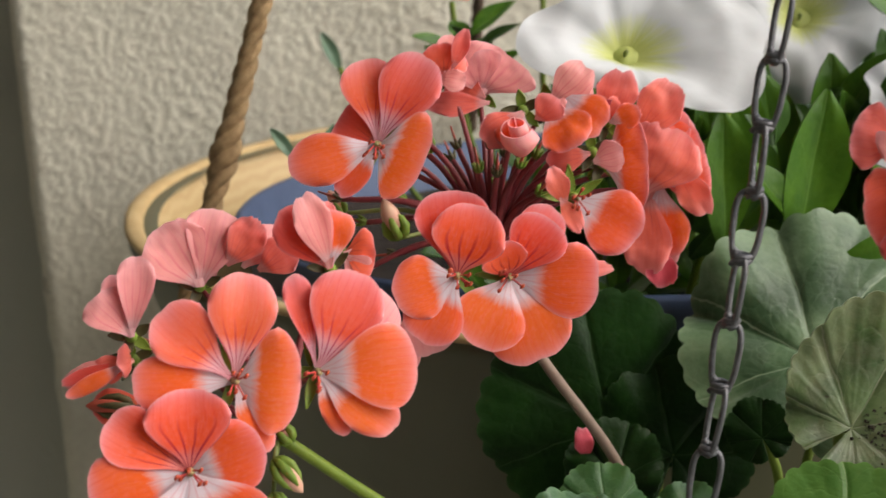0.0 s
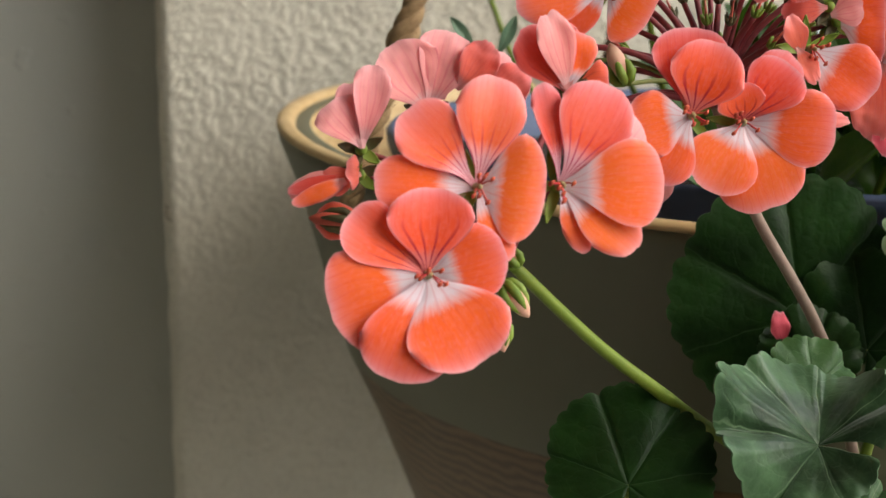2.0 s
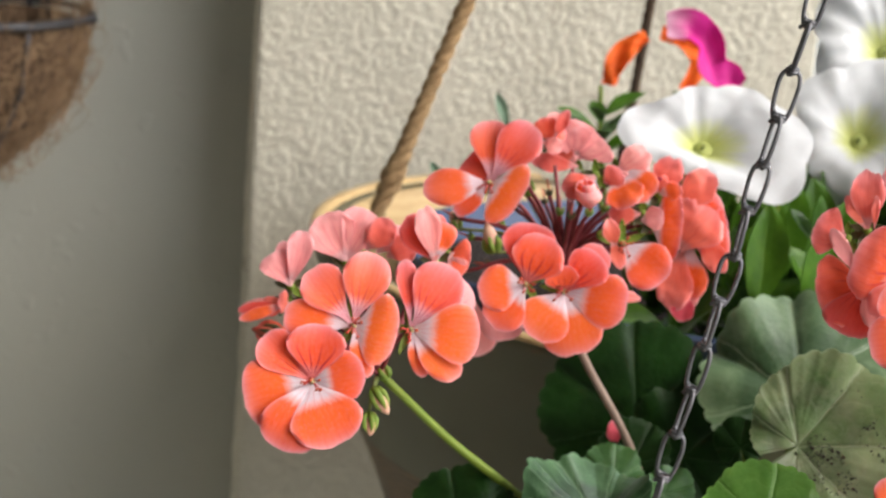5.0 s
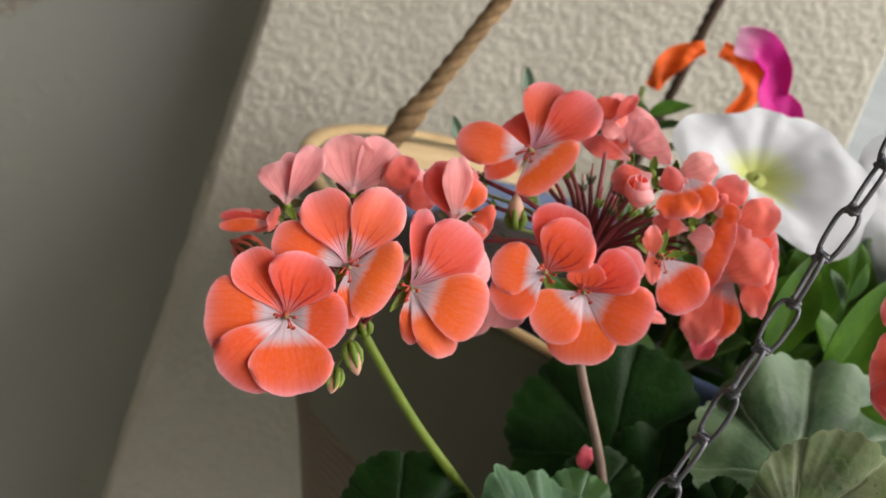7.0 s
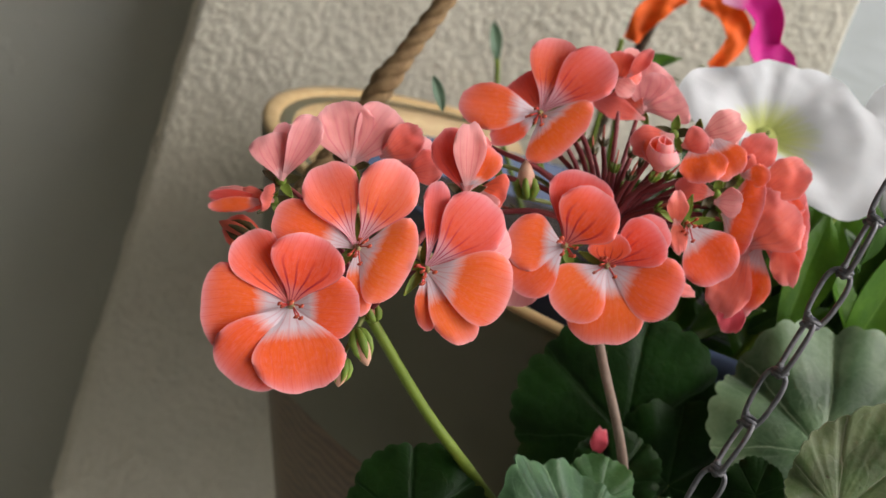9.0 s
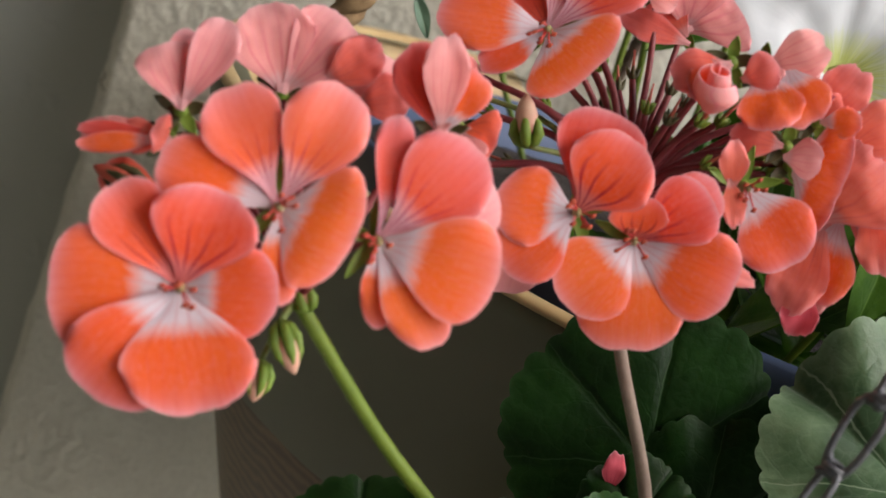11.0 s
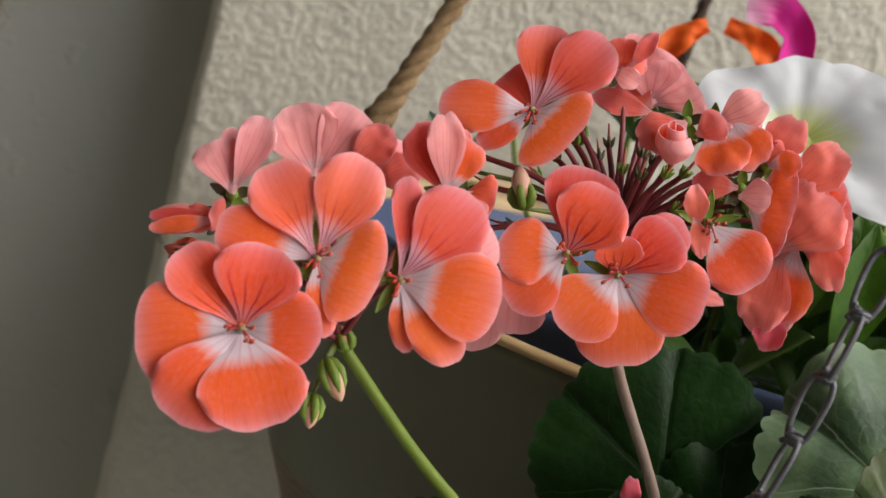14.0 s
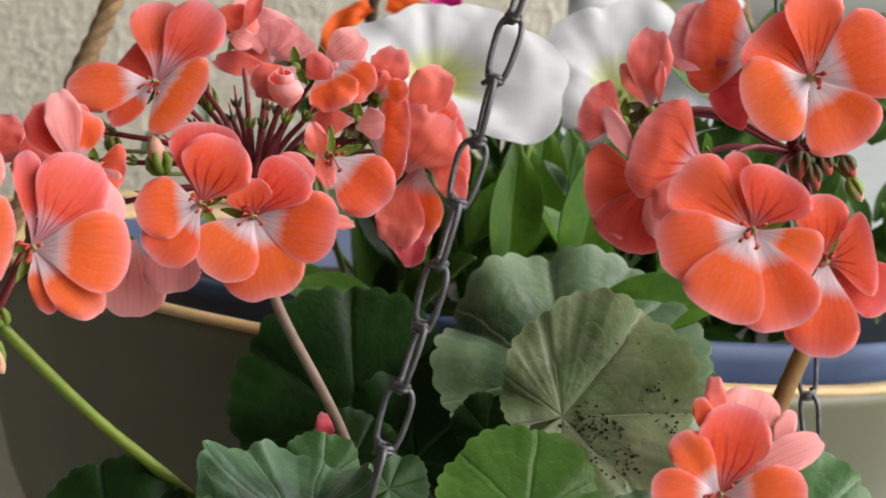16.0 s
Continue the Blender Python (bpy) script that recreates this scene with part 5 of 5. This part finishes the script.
floret(U1, (-0.0510, 0.3281, 1.4213), (0.16, -0.95, 0.25), "back", [
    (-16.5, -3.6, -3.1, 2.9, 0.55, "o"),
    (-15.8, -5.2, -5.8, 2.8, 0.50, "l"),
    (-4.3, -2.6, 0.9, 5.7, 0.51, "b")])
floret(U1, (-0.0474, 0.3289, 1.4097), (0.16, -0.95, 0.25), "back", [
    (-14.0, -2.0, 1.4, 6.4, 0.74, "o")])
floret(U1, (0.0080, 0.3637, 1.4190), (0.11, -0.98, 0.16), "bare", [
    (2.4, -1.5, -21.0, 14.5, 0.66, "p")])
# second flower head
floret(U2, (0.0259, 0.3371, 1.4322), (-0.05, -0.98, 0.20), "open", [
    (-10.1, -3.5, -14.5, 13.9, 0.61, "l"),
    (-15.7, -2.3, -2.6, 14.6, 0.51, "l"),
    (0.4, 5.6, 19.9, 17.1, 0.66, "w"),
    (6.0, 0.6, 16.9, 16.8, 0.52, "w")])
floret(U2, (0.0388, 0.3402, 1.4300), (-0.10, -0.97, 0.21), "open", [
    (25.1, -0.9, 0.5, 4.0, 0.75, "b"),
    (12.0, 3.7, 15.6, 11.6, 0.72, "u"),
    (5.9, -6.4, -19.8, 19.3, 0.65, "l"),
    (21.2, -4.6, -1.8, 17.3, 0.68, "l"),
    (-9.7, -5.4, -15.2, 16.5, 0.57, "l"),
    (10.7, 0.8, 13.6, 13.8, 0.70, "w"),
    (-2.5, -0.6, 9.6, 10.7, 0.52, "w")])
floret(U2, (0.0107, 0.3675, 1.4595), (-0.15, -0.97, 0.22), "open", [
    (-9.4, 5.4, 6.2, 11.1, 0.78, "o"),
    (-1.4, 4.9, 21.0, 14.4, 0.73, "u"),
    (13.6, 1.4, 21.3, 15.9, 0.67, "u"),
    (-10.6, -2.0, -12.2, 6.9, 0.52, "l"),
    (11.2, -5.0, -5.4, 22.4, 0.55, "l"),
    (-22.7, -0.2, -4.7, 12.4, 0.58, "l")])
floret(U2, (0.0461, 0.3547, 1.4674), (-0.12, -0.99, 0.09), "back", [
    (-10.5, 0.2, -6.7, 6.7, 0.61, "b"),
    (-3.8, -1.4, -9.3, 7.5, 0.60, "l")])
floret(U2, (0.0530, 0.3576, 1.4681), (-0.14, -0.99, 0.09), "back", [
    (10.1, -0.6, 8.8, 7.7, 0.45, "p"),
    (12.9, -3.0, -6.4, 8.7, 0.45, "l", 4.1, -0.7, 2.0),
    (6.3, -3.9, -10.6, 9.8, 0.45, "l"),
    (1.6, -2.5, 2.7, 6.2, 0.70, "b", -3.5, -1.1, -3.3)])
floret(U2, (0.0680, 0.3604, 1.4617), (-0.16, -0.98, 0.10), "back", [
    (4.8, 1.0, 13.0, 7.9, 0.58, "b"),
    (1.3, -0.6, 5.8, 1.2, 0.45, "d", -3.9, 0.6, 4.4),
    (8.0, -2.2, 3.3, 4.7, 0.55, "l")])
floret(U2, (0.0574, 0.3505, 1.4457), (0.05, -0.98, 0.17), "open", [
    (15.1, -3.1, -10.6, 16.0, 0.56, "l"),
    (-5.8, 0.1, 8.1, 5.3, 0.60, "b", -2.4, -0.9, -1.5),
    (0.4, -3.9, -7.8, 4.5, 0.57, "b", -4.1, -1.3, 0.8)])
floret(U2, (0.0633, 0.3563, 1.4553), (-0.16, -0.98, 0.12), "back", [
    (-11.4, 1.2, -1.6, 5.5, 0.46, "b"),
    (7.0, -3.1, 0.5, 6.1, 0.51, "p", -0.2, -1.2, -2.0)])
floret(U2, (0.0663, 0.3593, 1.4515), (-0.16, -0.98, 0.12), "back", [
    (11.1, -2.7, 0.9, 19.3, 0.45, "l")])
floret(U2, (0.0779, 0.3641, 1.4484), (-0.19, -0.97, 0.12), "back", [
    (15.3, -0.3, 5.0, 18.6, 0.69, "l"),
    (9.4, 1.8, 20.9, 9.0, 0.45, "b", -1.8, 1.9, 8.5),
    (8.1, -1.3, 10.4, 16.2, 0.45, "b", -0.4, -1.1, -5.7),
    (14.8, -3.4, -12.1, 6.2, 0.46, "b", 7.1, -0.8, 0.8)])
floret(U2, (0.0791, 0.3646, 1.4429), (-0.19, -0.97, 0.14), "back", [
    (2.6, -4.6, -25.1, 6.2, 0.54, "d", 0.3, -2.3, -14.0),
    (3.9, -2.8, -17.8, 9.7, 0.53, "l", 2.6, -0.1, 0.8),
    (-2.0, -4.3, -21.7, 9.4, 0.50, "b")])
floret(U2, (0.0303, 0.3798, 1.4743), (-0.08, -0.99, 0.09), "back", [
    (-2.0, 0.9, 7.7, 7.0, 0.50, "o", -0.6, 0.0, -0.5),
    (5.5, -0.3, 11.0, 3.4, 0.46, "b", 1.5, -0.5, 0.8),
    (4.8, -2.1, -2.3, 4.3, 0.46, "p", -2.4, -0.6, -0.9)])
floret(U2, (0.0392, 0.3827, 1.4676), (-0.10, -0.99, 0.09), "back", [
    (7.5, 1.2, 10.0, 16.0, 0.72, "p"),
    (-2.3, 1.2, 10.9, 11.4, 0.78, "p"),
    (-14.5, -0.1, -1.1, 4.9, 0.51, "b", 2.1, -1.2, -2.2)])
floret(U2, (0.0175, 0.3582, 1.4240), (0.08, -0.99, 0.15), "bare", [
    (2.2, -1.0, -18.0, 12.5, 0.66, "p")])
# third flower head
floret(U3, (0.1616, 0.2953, 1.4776), (-0.20, -0.97, 0.15), "open", [
    (-12.5, 4.6, 10.0, 16.3, 0.76, "w"),
    (-0.9, 2.9, 20.7, 12.6, 0.75, "w"),
    (18.7, -3.3, 9.9, 20.3, 0.68, "l"),
    (10.5, -6.5, -14.6, 17.4, 0.72, "l"),
    (-14.4, -1.0, -9.3, 19.4, 0.57, "l")])
floret(U3, (0.1519, 0.3048, 1.4820), (-0.20, -0.97, 0.10), "back", [
    (-20.6, 5.6, 2.7, 12.0, 0.78, "p"),
    (-9.9, 1.3, -11.8, 13.4, 0.54, "d", -0.6, -0.4, -7.2),
    (-17.2, 2.3, 2.4, 17.5, 0.59, "l")])
floret(U3, (0.1271, 0.3026, 1.4667), (-0.19, -0.98, 0.08), "back", [
    (-6.5, 2.1, 10.5, 4.4, 0.62, "b"),
    (-1.8, 0.9, 18.8, 7.7, 0.63, "b"),
    (1.3, -0.9, 11.4, 1.8, 0.60, "b", 1.8, -1.0, 1.1)])
floret(U3, (0.1216, 0.3032, 1.4635), (-0.19, -0.98, 0.08), "back", [
    (-9.8, 2.1, 2.8, 11.1, 0.56, "b"),
    (-5.3, -0.3, 2.9, 3.6, 0.62, "p", 3.7, -2.3, -9.9)])
floret(U3, (0.1290, 0.3025, 1.4505), (-0.19, -0.98, 0.10), "back", [
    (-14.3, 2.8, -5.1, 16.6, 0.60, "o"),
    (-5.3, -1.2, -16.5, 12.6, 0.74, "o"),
    (3.6, -3.1, -13.0, 4.9, 0.54, "p")])
floret(U3, (0.1406, 0.2952, 1.4548), (-0.22, -0.97, 0.10), "back", [
    (-17.3, 4.0, 5.7, 17.9, 0.59, "u"),
    (-10.2, -0.0, -12.5, 8.7, 0.71, "b")])
floret(U3, (0.1476, 0.2794, 1.4434), (-0.20, -0.96, 0.20), "open", [
    (-4.7, 6.0, 16.5, 5.8, 0.78, "w"),
    (-17.0, 5.7, 10.6, 15.4, 0.73, "w"),
    (6.1, 0.4, 13.1, 16.4, 0.67, "w"),
    (13.7, -5.1, -6.0, 12.5, 0.78, "l"),
    (-20.5, 1.2, -7.0, 15.2, 0.70, "l"),
    (7.5, -8.1, -20.5, 17.3, 0.71, "l"),
    (-8.5, -5.3, -19.0, 17.4, 0.78, "l")])
floret(U3, (0.1661, 0.2833, 1.4376), (-0.22, -0.95, 0.20), "open", [
    (15.4, -4.0, -7.1, 10.8, 0.70, "o"),
    (-2.1, 3.6, 14.7, 11.2, 0.63, "w"),
    (10.4, -2.8, 3.0, 17.7, 0.78, "w"),
    (-0.9, -6.3, -20.9, 15.6, 0.67, "l")])
# fourth flower head, opening lower down
floret(U4, (0.1444, 0.2687, 1.3863), (-0.24, -0.89, 0.38), "open", [
    (9.3, 11.5, 22.0, 10.9, 0.62, "p", 4.7, 5.8, 11.2),
    (-0.5, 13.7, 23.8, 4.2, 0.60, "b", -0.7, 6.9, 11.8),
    (15.6, 6.1, 18.7, 3.7, 0.52, "p", 11.7, 2.3, 10.1),
    (-4.5, 10.6, 19.1, 4.2, 0.58, "l", -1.4, 5.1, 9.6),
    (20.8, -0.7, 14.1, 6.7, 0.63, "p", 2.8, 0.3, 3.7),
    (4.2, 6.0, 19.2, 14.7, 0.59, "w"),
    (-9.7, 6.4, 11.4, 8.6, 0.68, "l"),
    (-15.5, 1.9, -0.1, 9.0, 0.71, "l"),
    (17.7, -5.4, 3.8, 10.8, 0.64, "l"),
    (-5.6, -7.0, -13.2, 13.2, 0.71, "l"),
    (9.2, -9.5, -11.0, 12.7, 0.68, "l")])
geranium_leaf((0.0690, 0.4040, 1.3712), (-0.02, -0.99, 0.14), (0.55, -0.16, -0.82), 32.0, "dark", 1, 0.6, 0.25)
geranium_leaf((0.1325, 0.3900, 1.3905), (-0.14, -0.76, 0.63), (-0.26, -0.12, -0.96), 37.2, "grey", 2, 1.0, 0.2)
geranium_leaf((0.1285, 0.3290, 1.3925), (-0.08, -0.91, 0.40), (-0.86, 0.02, -0.52), 24.6, "dusty", 3, 0.9, 0.42, bowl=0.16)
geranium_leaf((0.1045, 0.2911, 1.3755), (-0.11, -0.73, 0.68), (0.29, -0.16, -0.95), 18.6, "bright", 4, 0.5, 0.25)
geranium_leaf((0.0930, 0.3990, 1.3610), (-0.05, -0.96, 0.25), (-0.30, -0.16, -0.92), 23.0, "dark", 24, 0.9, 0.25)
geranium_leaf((0.0530, 0.3320, 1.3545), (-0.06, -0.66, 0.75), (0.86, -0.38, -0.30), 21.5, "pale", 5, 2.6, 0.25, fold=0.5)
geranium_leaf((0.0615, 0.3540, 1.3620), (0.07, -0.77, 0.63), (0.34, -0.16, -0.93), 11.5, "green", 6, 1.2, 0.25)
geranium_leaf((0.0801, 0.3365, 1.3651), (0.11, -0.77, 0.63), (-0.66, -0.05, -0.75), 8.4, "green", 7, 1.5, 0.25)
geranium_leaf((0.1683, 0.3985, 1.3871), (-0.22, -0.90, 0.38), (-0.73, -0.04, -0.69), 8.9, "bright", 8, 1, 0.25)
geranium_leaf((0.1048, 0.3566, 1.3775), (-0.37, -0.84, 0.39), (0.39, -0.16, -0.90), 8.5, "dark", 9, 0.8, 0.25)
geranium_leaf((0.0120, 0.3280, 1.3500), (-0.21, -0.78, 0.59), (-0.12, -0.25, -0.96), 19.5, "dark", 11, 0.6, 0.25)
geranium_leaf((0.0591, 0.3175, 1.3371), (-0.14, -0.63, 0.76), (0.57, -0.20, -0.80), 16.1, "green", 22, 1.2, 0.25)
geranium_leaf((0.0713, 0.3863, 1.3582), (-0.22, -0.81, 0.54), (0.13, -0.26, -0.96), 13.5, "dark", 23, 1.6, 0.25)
geranium_leaf((0.0735, 0.2450, 1.3695), (-0.02, -0.64, 0.77), (-0.57, -0.24, -0.79), 15.7, "green", 12, 1, 0.25)
geranium_leaf((0.1507, 0.3423, 1.3736), (-0.02, -0.82, 0.57), (-0.26, -0.11, -0.96), 17.2, "grey", 13, 1, 0.25)
geranium_leaf((0.1877, 0.3380, 1.3639), (-0.08, -0.68, 0.73), (-0.34, -0.11, -0.93), 20.0, "green", 15, 1, 0.25)
curled_bud((0.0449, 0.3520, 1.4576), (0.0427, 0.3482, 1.4670), 5.5)
fallen_petal((0.0640, 0.3905, 1.3648))
